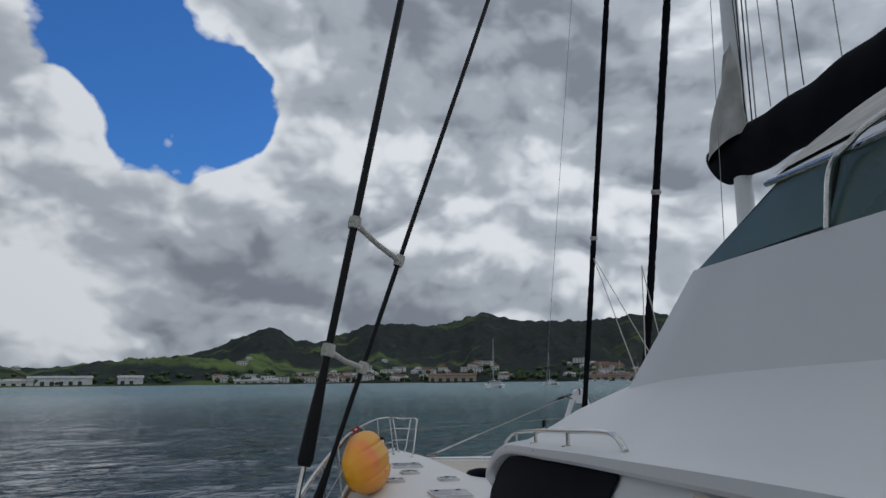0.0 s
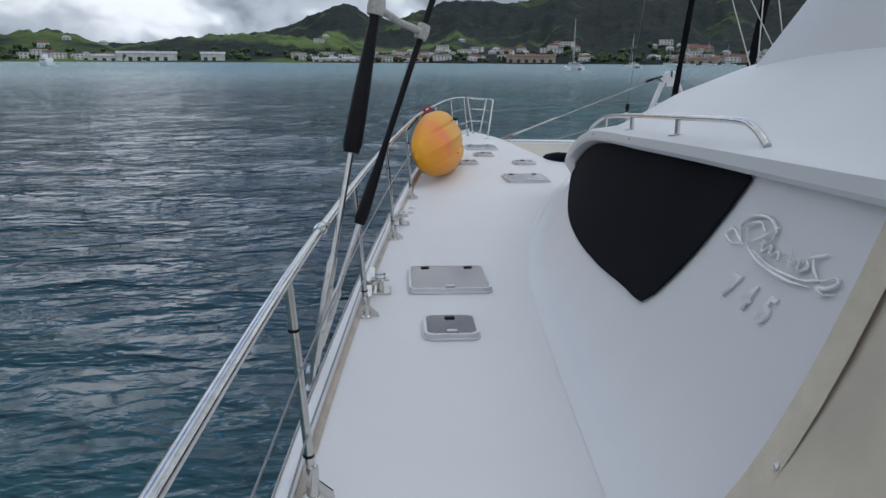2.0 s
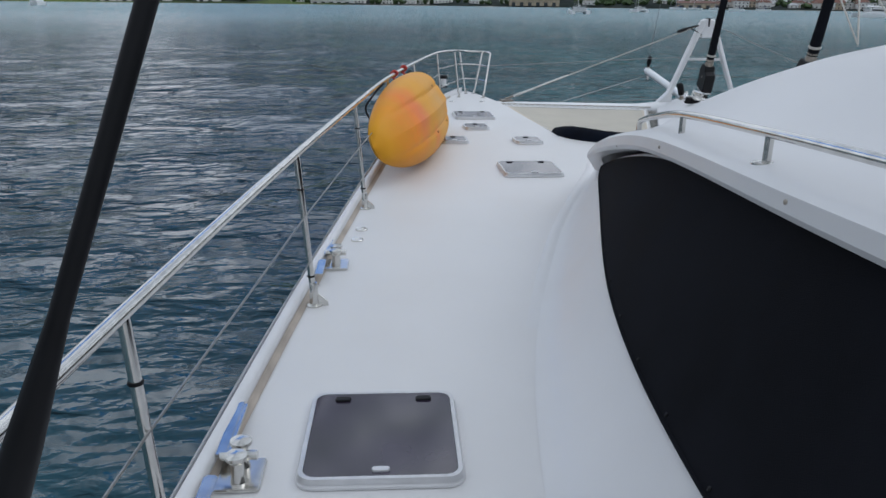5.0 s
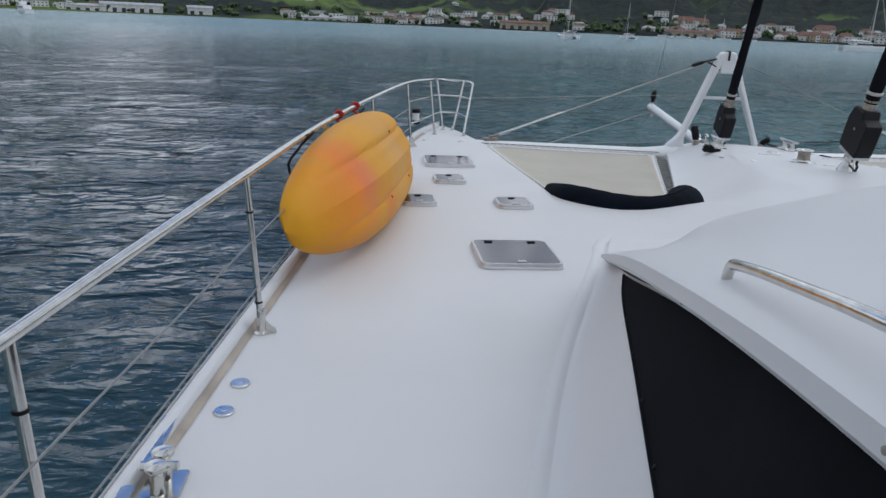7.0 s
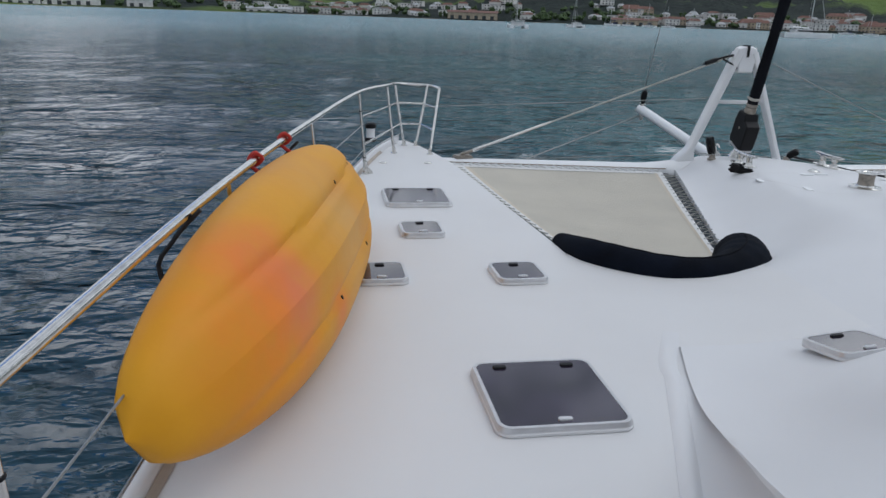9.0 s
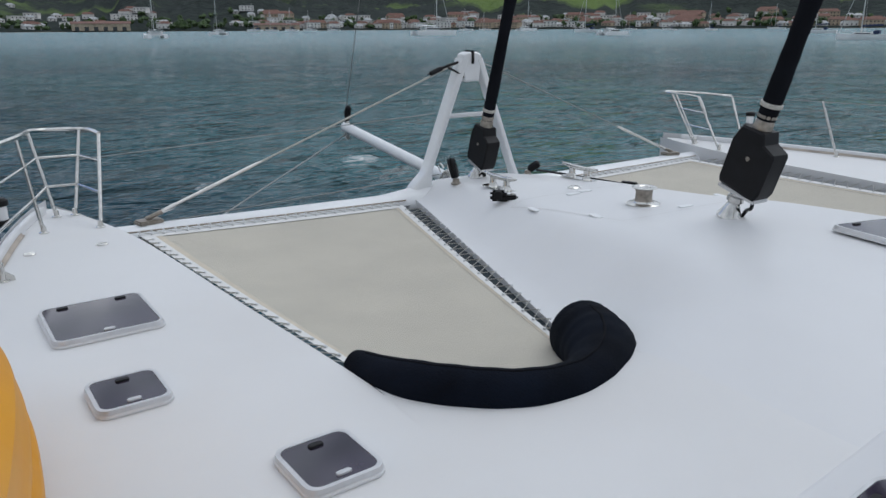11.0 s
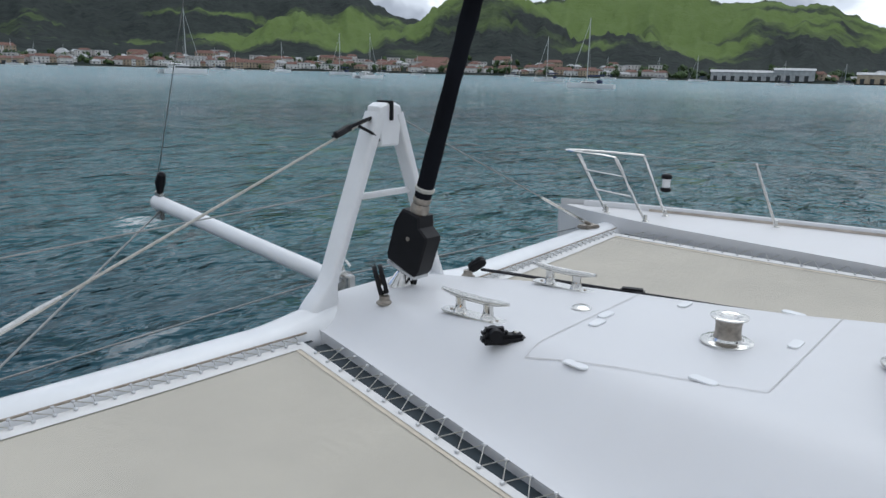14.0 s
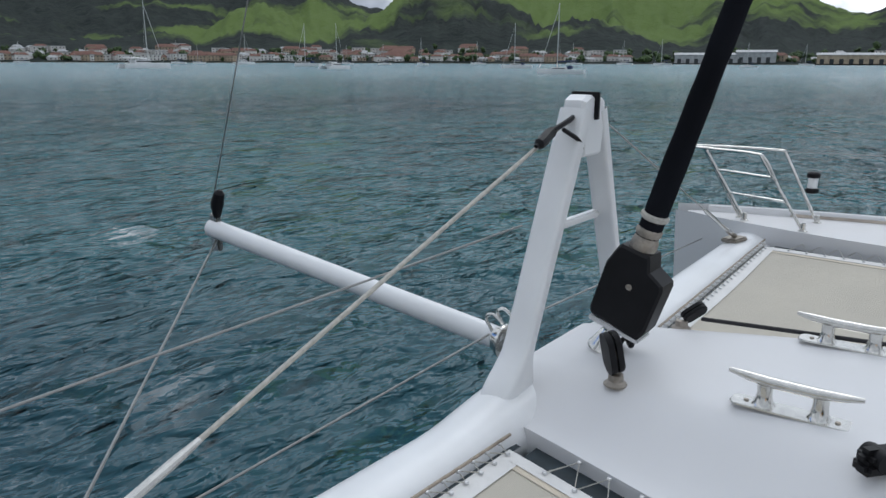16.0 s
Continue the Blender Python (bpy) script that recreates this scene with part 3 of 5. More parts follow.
for side, sx in (("port", -1), ("starboard", 1)):
    m = Mesh()

    def side_wall(u, v):
        x, y, z = wall_at(-6 + 13.74 * v, u)
        return sx * x, y, z

    m.grid(side_wall, 12, 90)
    solo("wall_" + side, m, GEL, "smooth white leaning cabin side that curves into the deck", "cabin side", kind="structure", angle=60)

    m = Mesh()

    def roof_half(u, v):
        n = 22
        k = round(u * n)
        last = v > 0.999
        v = min(1.0, v / 0.985)
        y = -6 + 13.70 * v
        bx, bz = lerp(BROWX, y) + 0.06 * ease((7.0 - y) / 0.7), lerp(BROWZ, y)
        sz = lerp(SHOZ, y)
        drop = 0.072 * ease((6.9 - y) / 1.3)
        lip = bz + drop
        if k < 7:
            prof = [(bx - 0.09, bz - 0.01), (bx - 0.01, bz - 0.004), (bx + 0.006, bz + 0.2 * drop), (bx + 0.004, bz + drop * 0.75), (bx - 0.03, lip), (bx - 0.20, lip + 0.03 * drop / 0.085), (bx - 0.34, lip + 0.03 + 0.22 * max(0.0, sz - lip))]
            x, z = prof[k]
        else:
            t = (k - 7) / (n - 7)
            edge_x = min(2.60, bx - 0.42)
            x = edge_x * (1 - t**1.2)
            z = sz - 0.09 * ease((0.16 - t) / 0.16) ** 2 * min(1.0, 4 * max(0.0, sz - lip)) + 0.09 * ease(t * 1.6) * ease((7.6 - y) / 1.5)
        f = roof_front(x)
        yy = y + (f - 7.70) * ease((y - 2.0) / 5.70)
        z += (max(0.0, deck_z(x, yy)) + 0.010 + 0.13 * min(1.0, max(0.0, (8.0 - yy) / 0.45)) * ease((2.44 - x) / 0.75) - z) * ease((y - 6.5) / 1.2)
        if last:
            return sx * x, yy + 0.045, deck_z(x, yy) - 0.03
        return sx * x, yy, max(z, deck_z(x, yy) - 0.02)

    m.grid(roof_half, 22, 130)
    solo("coachroof_" + side, m, GEL, "domed white coachroof with an overhanging brow", "coachroof", kind="structure", angle=40)

    # window cover on the side wall
    m = Mesh()
    LOW = [(1.97, 0.985), (2.13, 0.845), (2.28, 0.715), (2.40, 0.62), (2.47, 0.605), (2.7, 0.598), (3.2, 0.572), (3.8, 0.567), (4.4, 0.595), (5.2, 0.69), (5.9, 0.80), (6.3, 0.89), (6.52, 0.985)]

    def cover(u, v):
        y = 1.97 + 4.55 * v
        s = lerp(LOW, y)
        x, y, z = wall_at(y, s + (0.99 - s) * u)
        return sx * (x + 0.012), y, z + 0.004

    m.grid(cover, 8, 70)
    wc = thing("window_cover", "black mesh cover snapped over the saloon window", "window cover", "window covers", at=pose(sx * 3.3, 4.0, 0.5))
    part("panel", m, BLACK, wc, angle=60)
    rim = [cover(0.0, k / 60) for k in range(61)]
    part("hem", Mesh().tube(rim, 0.006, 6), BLACK, wc)
    for k in range(14):
        p = Vector(cover(0.04, 0.05 + 0.9 * k / 13))
        part("snap", Mesh().spin([(0.006, 0), (0.006, 0.003), (0.003, 0.005)], p, 10, (sx * 0.8, 0, 0.5)), RUBBER, wc)

# raised moulding where the cabin foot meets the deck
for side, sx in (("port", -1), ("starboard", 1)):
    line = [(lerp(FOOT, 4.6 + 3.2 * k / 40) + 0.015, 4.6 + 3.2 * k / 40) for k in range(41)] + [(2.565, 7.88), (2.52, 7.98), (2.475, 8.07), (2.44, 8.15)]
    bump_ = [(0.035, 0.0), (0.022, 0.007), (0.006, 0.011), (-0.012, 0.009), (-0.035, 0.0)]
    m = Mesh()

    def moulding(u, v):
        k = round(v * (len(line) - 1))
        (x0, y0), (x1, y1) = line[max(0, k - 1)], line[min(len(line) - 1, k + 1)]
        d = Vector((x1 - x0, y1 - y0)).normalized()
        off, h = bump_[round(u * 4)]
        x, y = line[k][0] + d.y * off, line[k][1] - d.x * off
        return sx * x, y, deck_z(x, y) + h * ease(v * 3) * ease((1 - v) * 12) + 0.001

    m.grid(moulding, 4, len(line) - 1)
    solo("trim_cabin_foot_" + side, m, GEL, "low rounded moulding along the foot of the cabin", "moulding", kind="structure", angle=80)

# pilothouse
m = Mesh()


def house(u, v):
    """Plan: port side, rounded front, starboard side; raked with height."""
    z = 1.12 + 0.75 * v
    w, corner, front = 2.58 - 0.18 * v, 3.62 - 0.76 * v, 4.55 - 0.85 * v
    if u < 0.25 or u > 0.75:
        t = u / 0.25 if u < 0.25 else (1 - u) / 0.25
        return (-w if u < 0.5 else w), -1.5 + (corner + 1.5) * t, z
    x = w * (4 * u - 2)
    return x, corner + (front - corner) * (1 - abs(x / w) ** 3.0), z


m.grid(house, 60, 8)
m.grid(lambda u, v: (2.30 * (2 * u - 1), -1.5 + 4.0 * v * (1 - 0.25 * (2 * u - 1) ** 2), 1.86), 10, 8)
solo("wall_pilothouse", m, GEL, "smooth white raked front of the raised steering house", "pilothouse", kind="structure", angle=50)

# ---- steering house windscreen, mast and boom ----
screen = thing("windscreen", "tinted teal windscreen with a steel top rail", "windscreen", at=pose(0, 2.2, 1.87))
for k, (y0, y1, t0, t1) in enumerate(((2.84, 1.72, 2.16, 1.72), (1.70, -0.6, 1.70, -0.6))):
    m = Mesh()
    m.grid(lambda u, v: (-2.385 + 0.10 * v, (y0 + (y1 - y0) * u) * (1 - v) + (t0 + (t1 - t0) * u) * v, 1.87 + 0.02 * u + 0.33 * v), 6, 3)
    m.grid(lambda u, v: (-2.377 + 0.10 * v, (y0 + (y1 - y0) * u) * (1 - v) + (t0 + (t1 - t0) * u) * v, 1.87 + 0.02 * u + 0.33 * v), 6, 3)
    part("pane", m, TEAL, screen)
m = Mesh()
m.grid(lambda u, v: (-2.385 * (1 - 2 * u) * (1 - 0.04 * v), 2.84 - 0.68 * v + 0.80 * (1 - abs(1 - 2 * u) ** 2.6), 1.87 + 0.33 * v), 20, 3)
part("pane", m, TEAL, screen)
part("top_rail", Mesh().tube([(-2.30, 2.24, 2.21), (-2.29, 1.7, 2.20), (-2.29, 0.8, 2.20), (-2.29, -0.6, 2.20)], 0.016), STEEL, screen)
part("rail", Mesh().tube(spline([(-2.40, 1.68, 1.87), (-2.36, 1.68, 2.12), (-2.34, 1.58, 2.20), (-2.34, 1.3, 2.26), (-2.34, 0.2, 2.36)], 24), 0.014), STEEL, screen)
part("post", Mesh().tube([(-2.375, 1.71, 1.86), (-2.29, 1.71, 2.2)], 0.014), RUBBER, screen)

awning = Mesh()
for lift in (0.0, 0.02):
    awning.grid(lambda u, v: (-2.27 + 1.9 * u, 2.22 - 3.6 * v + 1.2 * u * (1 - v), 2.235 + 1.15 * u + 0.10 * v + lift + 0.03 * math.sin(math.pi * u)), 12, 10)
solo("awning", awning, SAIL, "pale grey cloth awning over the steering position", "awning")

mast = thing("mast", "tall white aluminium mast with halyards", "mast", at=pose(0, 6.35, 0.5))
m = Mesh()
m.grid(lambda u, v: (0.085 * math.cos(2 * math.pi * u), 6.37 + 0.13 * math.sin(2 * math.pi * u), 0.5 + 24 * v), 20, 4)
part("pole", m, PAINT, mast)
for k, (dx, dy, tx, ty) in enumerate(((-0.05, -0.23, 0.0, -0.2), (0.05, -0.27, 0.02, -0.21), (-0.14, -0.5, -0.05, -0.22), (0.1, -0.8, 0.05, -0.22))):
    part("halyard", Mesh().tube([(dx, 6.37 + dy, 3.7), (tx, 6.37 + ty, 24)], 0.009, 6), ROPE if k % 2 else DARKROPE, mast)
boom = thing("boom", "boom with a black sail bag and a folded grey sail", "boom", at=pose(0, 5.0, 3.7))
m = Mesh()


def bag(u, v):
    a = 2 * math.pi * u
    y = 6.82 - 8.0 * v
    r = 0.24 + 0.05 * ease(v * 5)
    sag = 0.02 * math.sin(v * 23) + 0.012 * math.sin(v * 61 + u * 9)
    lean = 0.0 + 0.16 * v
    return (r * 0.7 + sag) * math.cos(a), y + 0.15 * math.sin(a) * (1 - ease(v * 8)), 3.68 + lean + (r + sag) * math.sin(a)


m.grid(bag, 28, 50)
part("sail_bag", m, BLACK, boom)
m = Mesh()
m.grid(lambda u, v: (-0.13 + 0.13 * math.cos(2 * math.pi * u) * (1 - 0.75 * v) + 0.02 * math.sin(9 * v + 12 * u), 6.42 - 0.18 * v - (0.42 + 0.03 * math.sin(14 * u)) * math.sin(2 * math.pi * u) * (1 - 0.85 * v), 3.78 + 1.1 * v + 0.06 * math.sin(7 * u)), 40, 16)
part("sail", m, SAIL, boom, "crumpled grey sail head")
for k, y in enumerate((6.0, 5.55, 5.0, 4.45)):
    part("lazy_jack", Mesh().tube([(-0.12, y, 3.95), (-0.06, y + 0.55, 11.5)], 0.006, 6), ROPE if k % 2 else DARKROPE, boom)


# ---- rigging ----
def stay(name, foot, top, start, r, label, mat=RUBBER):
    d = Vector(top) - Vector(foot)
    n = 280
    pts = [Vector(foot) + d * (start + (1 - start) * k / n) for k in range(n + 1)]
    rs = [r * (1 + 0.04 * math.sin(k * 1.9) + 0.05 * math.sin(k * 0.47) + 0.03 * math.sin(k * 4.3)) for k in range(n + 1)]
    return Mesh().tube(pts, rs, 12)


def furler(foot, top, r, size, label):
    f, d = Vector(foot), (Vector(top) - Vector(foot)).normalized()
    t = thing("furling_stay", label, "forestay", "headsail stays", at=Matrix.Translation(f))
    part("sleeve", stay("sleeve", foot, top, size[3] / (Vector(top) - f).length, r, ""), BLACK, t)
    turn = Vector((0, 0, 1)).rotation_difference(d).to_matrix().to_4x4()
    at = Matrix.Translation(f) @ turn @ Matrix.Rotation(radians(-90), 4, "Z")
    a, b, c0, c1 = size
    side = [(-0.40, c0 + 0.045), (-0.36, c0 + 0.02), (0.50, c0), (0.58, c0 + 0.05), (0.60, c1 - 0.165), (0.57, c1 - 0.145), (0.31, c1 - 0.115), (0.25, c1 - 0.07), (0.22, c1 - 0.055), (-0.26, c1 - 0.055), (-0.30, c1 - 0.07), (-0.40, c1 - 0.15)]
    body = Mesh()
    for inset, y in ((0.93, -b / 2), (1.0, -b / 2 + 0.012), (1.0, b / 2 - 0.012), (0.93, b / 2)):
        body.v += [tuple(at @ Vector((a * w * inset, y, (h - (c0 + c1) / 2) * inset + (c0 + c1) / 2))) for w, h in side]
    n = len(side)
    body.f += [(r * n + k, r * n + (k + 1) % n, (r + 1) * n + (k + 1) % n, (r + 1) * n + k) for r in range(3) for k in range(n)] + [tuple(range(n))[::-1], tuple(3 * n + k for k in range(n))]
    part("drive_box", body, RUBBER, t, "black plastic furling motor box", 25)
    part("base_plate", Mesh().box((-a * 0.36, -b * 0.46, c0 - 0.012), (a * 0.54, b * 0.46, c0 + 0.012), 0.006, at), ALU, t, "grey metal plate under the motor box")
    part("collar", Mesh().spin([(0.045, c1 - 0.07), (0.054, c1 - 0.06), (0.054, c1 - 0.02), (0.046, c1), (0.053, c1 + 0.015), (0.053, c1 + 0.03), (0.04, c1 + 0.05)], (0, 0, 0), 16).moved(at), DULL, t)
    part("toggle", Mesh().spin([(0.03, 0.03), (0.035, 0.05), (0.035, 0.10), (0.05, 0.11), (0.05, 0.14), (0.04, 0.15), (0.04, c0 + 0.01)], (0, 0, 0), 14).moved(at), STEEL, t)
    part("foot", Mesh().spin([(0.075, 0.0), (0.075, 0.008), (0.066, 0.02), (0.04, 0.085), (0.03, 0.10)], f, 18, d).box((-0.035, -0.016, 0.085), (0.035, 0.016, 0.15), 0.006, at), STEEL, t)
    part("band", Mesh().spin([(r * 1.08, 0), (r * 1.2, 0.006), (r * 1.2, 0.020), (r * 1.08, 0.026)], f + d * (c1 + 0.075), 16, d), ROPE, t, "pale cord wound round the sleeve foot")
    part("cable", Mesh().tube(spline([at @ Vector((a * 0.36, 0, c0)), at @ Vector((a * 0.40, 0.0, c0 - 0.06)), f + Vector((0.05, -a * 0.28, 0.05)), f + Vector((0.06, -a * 0.16, 0.005))], 16), 0.011, 8), RUBBER, t)
    part("knob", Mesh().spin([(0.012, 0), (0.014, 0.004), (0.006, 0.006)], (0, 0, 0), 10).moved(at @ Matrix.Translation((a * 0.10, -b / 2, (c0 + c1) / 2)) @ Matrix.Rotation(radians(90), 4, "X")), DULL, t)
    part("tie", Mesh().spin([(r * 1.2, 0), (r * 1.4, 0.02), (r * 1.4, 0.05), (r * 1.2, 0.07)], f + d * 3.8, 12, d), ROPE, t, "white cord tied round the sleeve")
    return t


furler((-0.03, 12.34, deck_z(0, 12.34)), (0, 6.45, 19.5), 0.048, (0.26, 0.14, 0.13, 0.54), "black sleeved forestay with an electric furling box at the bow")
furler((0.03, 9.77, deck_z(0, 9.77)), (0.03, 6.05, 13.0), 0.052, (0.29, 0.15, 0.18, 0.62), "black sleeved inner stay with an electric furling box")

shrouds = thing("shrouds", "black sleeved port shrouds joined by rope steps", "shroud", at=pose(-4.7, 2.45, 0))
C1, T1 = Vector((-4.688, 2.328, 0.0)), Vector((-0.93, 5.31, 20.0))
C2, T2 = Vector((-4.71, 2.493, 0.0)), Vector((-0.28, 4.74, 13.0))


def along(c, t, z):
    return c + (t - c) * ((z - c.z) / (t.z - c.z))


for c, t, z0, z1, r0, r1 in ((C1, T1, 0.90, 1.35, 0.036, 0.019), (C2, T2, 0.60, 0.9, 0.026, 0.0125)):
    part("sleeve", Mesh().tube([along(c, t, z0), along(c, t, z0 + 0.03), along(c, t, (z0 + z1) / 2), along(c, t, z1), along(c, t, 6), t], [r0 * 0.8, r0, r0 * 0.85, r1, r1, r1], 12), RUBBER, shrouds)
    part("turnbuckle", Mesh().tube([along(c, t, 0.0), along(c, t, 0.1), along(c, t, 0.12), along(c, t, 0.55 * z0), along(c, t, 0.58 * z0), along(c, t, z0 + 0.05)], [0.012, 0.012, 0.02, 0.02, 0.011, 0.011], 10), STEEL, shrouds)
    part("chainplate", Mesh().box((-0.012, -0.04, -0.35), (0.012, 0.04, 0.03), 0.004, Matrix.Translation(c)), STEEL, shrouds)
for za, zb in ((1.42, 1.34), (2.06, 1.90)):
    a, b = along(C1, T1, za), along(C2, T2, zb)
    part("step", Mesh().tube([a, a + (b - a) * 0.5 - Vector((0, 0, 0.01)), b], [0.016, 0.014, 0.016], 8).spin([(0.03, -0.03), (0.034, 0.0), (0.03, 0.03)], a, 10, T1 - C1).spin([(0.024, -0.03), (0.028, 0.0), (0.024, 0.03)], b, 10, T2 - C2), ROPE, shrouds, "rope step wound with white cord")

lines = thing("topping_lines", "thin rigging lines running up to the mast", "rigging line", at=pose(0, 8, 1))
for a, b in (((-1.0, 5.1, 1.2), (-0.2, 6.2, 11)), ((0, 15.05, 0.4), (0, 6.8, 22))):
    part("line", Mesh().tube([a, b], 0.004, 6), WIRE, lines)
for z in (3.0, 2.9):
    p = Vector((0, 9.18 + (3.0 - z), z)) if z < 3 else Vector((0, 11.4, 3.4))
    for q in ((-0.4, 7.6, 1.1), (-0.9, 7.2, 1.0)):
        part("line", Mesh().tube([p, q], 0.007, 6), ROPE, lines)

# ---- guard rail ----
rail = thing("guard_rail", "polished steel guard rail with two wire lifelines", "guard rail", at=pose(-4.5, 4, 0))
STAN = [-3.2, -1.6, 0.0, 1.62, 3.20, 4.85, 6.44, 8.05, 9.70, 11.42]
RAILZ = 0.655


def edge(y, z):
    return Vector((-(lerp(OUTER, y) - 0.105), y, z))


for y in STAN:
    b = edge(y, 0.0)
    t = Vector((b.x - 0.05, y + 0.03, RAILZ - 0.01))
    post = part("stanchion", Mesh().tube([b + Vector((0, 0, 0.03)), t], 0.0135, 12), STEEL, rail)
    part("socket", Mesh().spin([(0.036, 0.0), (0.036, 0.006), (0.020, 0.012), (0.018, 0.10), (0.016, 0.105)], b, 14).add([b + Vector(q) for q in ((0.012, -0.004, 0.0), (0.062, -0.004, 0.0), (0.058, -0.004, 0.022), (0.012, -0.004, 0.060), (0.012, 0.004, 0.0), (0.062, 0.004, 0.0), (0.058, 0.004, 0.022), (0.012, 0.004, 0.060))], [(3, 2, 1, 0), (4, 5, 6, 7), (0, 1, 5, 4), (1, 2, 6, 5), (2, 3, 7, 6), (3, 0, 4, 7)]), STEEL, post)
    for k in (0.2, 0.78):
        part("ring", Mesh().spin([(0.016, 0), (0.017, 0.004), (0.016, 0.008)], b + (t - b) * k, 12), RUBBER, post)
top = [edge(y, RAILZ) + Vector((-0.05, 0.03, 0)) for y in STAN]
part("top_rail", Mesh().tube(spline(top + [Vector((-3.50, 12.45, 0.625)), Vector((-3.40, 13.0, 0.595)), Vector((-3.30, 13.16, 0.58)), Vector((-3.10, 13.14, 0.575)), Vector((-3.0, 13.02, 0.575)), Vector((-2.97, 12.80, 0.57))], 160), 0.016, 12), STEEL, rail)
part("clamp", Mesh().spin([(0.02, -0.05), (0.024, -0.03), (0.024, 0.03), (0.02, 0.05)], edge(2.25, RAILZ) + Vector((-0.05, 0, 0)), 12, (0.02, 1, 0)), STEEL, rail)
for z in (0.40, 0.20):
    part("lifeline", Mesh().tube([edge(y, z) + Vector((-0.03 * z / RAILZ, 0.02, 0)) for y in STAN], 0.0035, 6), WIRE, rail)
BOWP = [((-3.43, 12.40, 0), (-3.50, 12.46, 0.62)), ((-3.31, 12.84, 0), (-3.40, 13.0, 0.59)), ((-3.19, 12.83, 0), (-3.06, 13.10, 0.57)), ((-3.09, 12.36, 0), (-2.97, 12.80, 0.57))]
for a, b in BOWP:
    pst = part("stanchion", Mesh().tube([a, b], 0.0125, 12), STEEL, rail)
    part("socket", Mesh().spin([(0.032, 0.0), (0.032, 0.006), (0.018, 0.012), (0.016, 0.05)], a, 14), STEEL, pst)
for k in (0.70, 0.36):
    ends = [(edge(11.42, 0.0), edge(11.42, RAILZ) + Vector((-0.05, 0.03, 0)))] + [(Vector(a), Vector(b)) for a, b in BOWP]
    part("bow_bar", Mesh().tube([a + (b - a) * k for a, b in ends], 0.0095, 10), STEEL, rail)
nav = part("navigation_light", Mesh().spin([(0.036, 0.03), (0.038, 0.04), (0.038, 0.12), (0.036, 0.13)], (-3.66, 12.0, 0.17), 16), PAINT, rail)
for ring in ([(0.042, 0.0), (0.05, 0.01), (0.05, 0.035), (0.038, 0.04)], [(0.038, 0.12), (0.05, 0.125), (0.05, 0.155), (0.035, 0.168)]):
    part("cap", Mesh().spin(ring, (-3.66, 12.0, 0.17), 16), RUBBER, nav, "black cap")
for y in (8.5, 9.05):
    c = edge(y, RAILZ) + Vector((-0.05, 0.03, 0))
    part("red_tie", Mesh().tube(spline([c + Vector(q) for q in ((0.02, 0.02, -0.01), (0.0, 0.015, 0.024), (-0.026, 0.0, 0.0), (0.0, -0.01, -0.024), (0.03, -0.01, 0.004), (0.0, -0.02, 0.026), (-0.02, -0.03, -0.02), (0.09, -0.04, -0.10), (0.15, -0.04, -0.16))], 48), 0.009, 8), RED, rail, "red cord tied round the rail")

railS = thing("guard_rail", "steel bow rail and stanchions on the far hull", "guard rail", at=pose(3.5, 11, 0))
for a, b in (((3.04, 12.20, 0), (3.07, 12.56, 0.53)), ((3.19, 12.66, 0), (3.14, 13.0, 0.55)), ((3.28, 12.72, 0), (3.27, 13.06, 0.55)), ((3.43, 12.18, 0), (3.56, 12.50, 0.52)), ((3.665, 11.26, 0), (3.68, 11.50, 0.54)), ((3.92, 9.7, 0), (3.97, 9.9, 0.55)), ((4.13, 8.1, 0), (4.18, 8.2, 0.56)), ((4.3, 6.5, 0), (4.36, 6.6, 0.58))):
    pst = part("stanchion", Mesh().tube([a, b], 0.0125, 12), STEEL, railS)
    part("socket", Mesh().spin([(0.032, 0.0), (0.032, 0.006), (0.018, 0.012), (0.016, 0.06)], a, 14), STEEL, pst)
part("top_rail", Mesh().tube(spline([(3.05, 12.38, 0.26), (3.07, 12.52, 0.50), (3.08, 12.62, 0.54), (3.11, 12.95, 0.55), (3.18, 13.13, 0.55), (3.27, 13.08, 0.55), (3.44, 12.8, 0.54), (3.56, 12.50, 0.525)], 60), 0.011, 8), STEEL, railS)
part("lifeline", Mesh().tube([(3.56, 12.50, 0.52), (3.68, 11.50, 0.53), (3.97, 9.9, 0.54), (4.18, 8.2, 0.55), (4.36, 6.6, 0.57)], 0.0035, 6), WIRE, railS)
for k in (0.38, 0.70):
    part("bow_bar", Mesh().tube([Vector(a).lerp(Vector(b), k) for a, b in (((3.04, 12.20, 0), (3.07, 12.56, 0.53)), ((3.19, 12.66, 0), (3.14, 13.0, 0.55)), ((3.28, 12.72, 0), (3.27, 13.06, 0.55)))], 0.0095, 8), STEEL, railS)
nav = part("navigation_light", Mesh().spin([(0.036, 0.03), (0.038, 0.04), (0.038, 0.12), (0.036, 0.13)], (3.62, 12.28, 0.20), 16), PAINT, railS)
for ring in ([(0.042, 0.0), (0.05, 0.01), (0.05, 0.035), (0.038, 0.04)], [(0.038, 0.12), (0.05, 0.125), (0.05, 0.155), (0.035, 0.168)]):
    part("cap", Mesh().spin(ring, (3.62, 12.28, 0.20), 16), RUBBER, nav, "black cap")


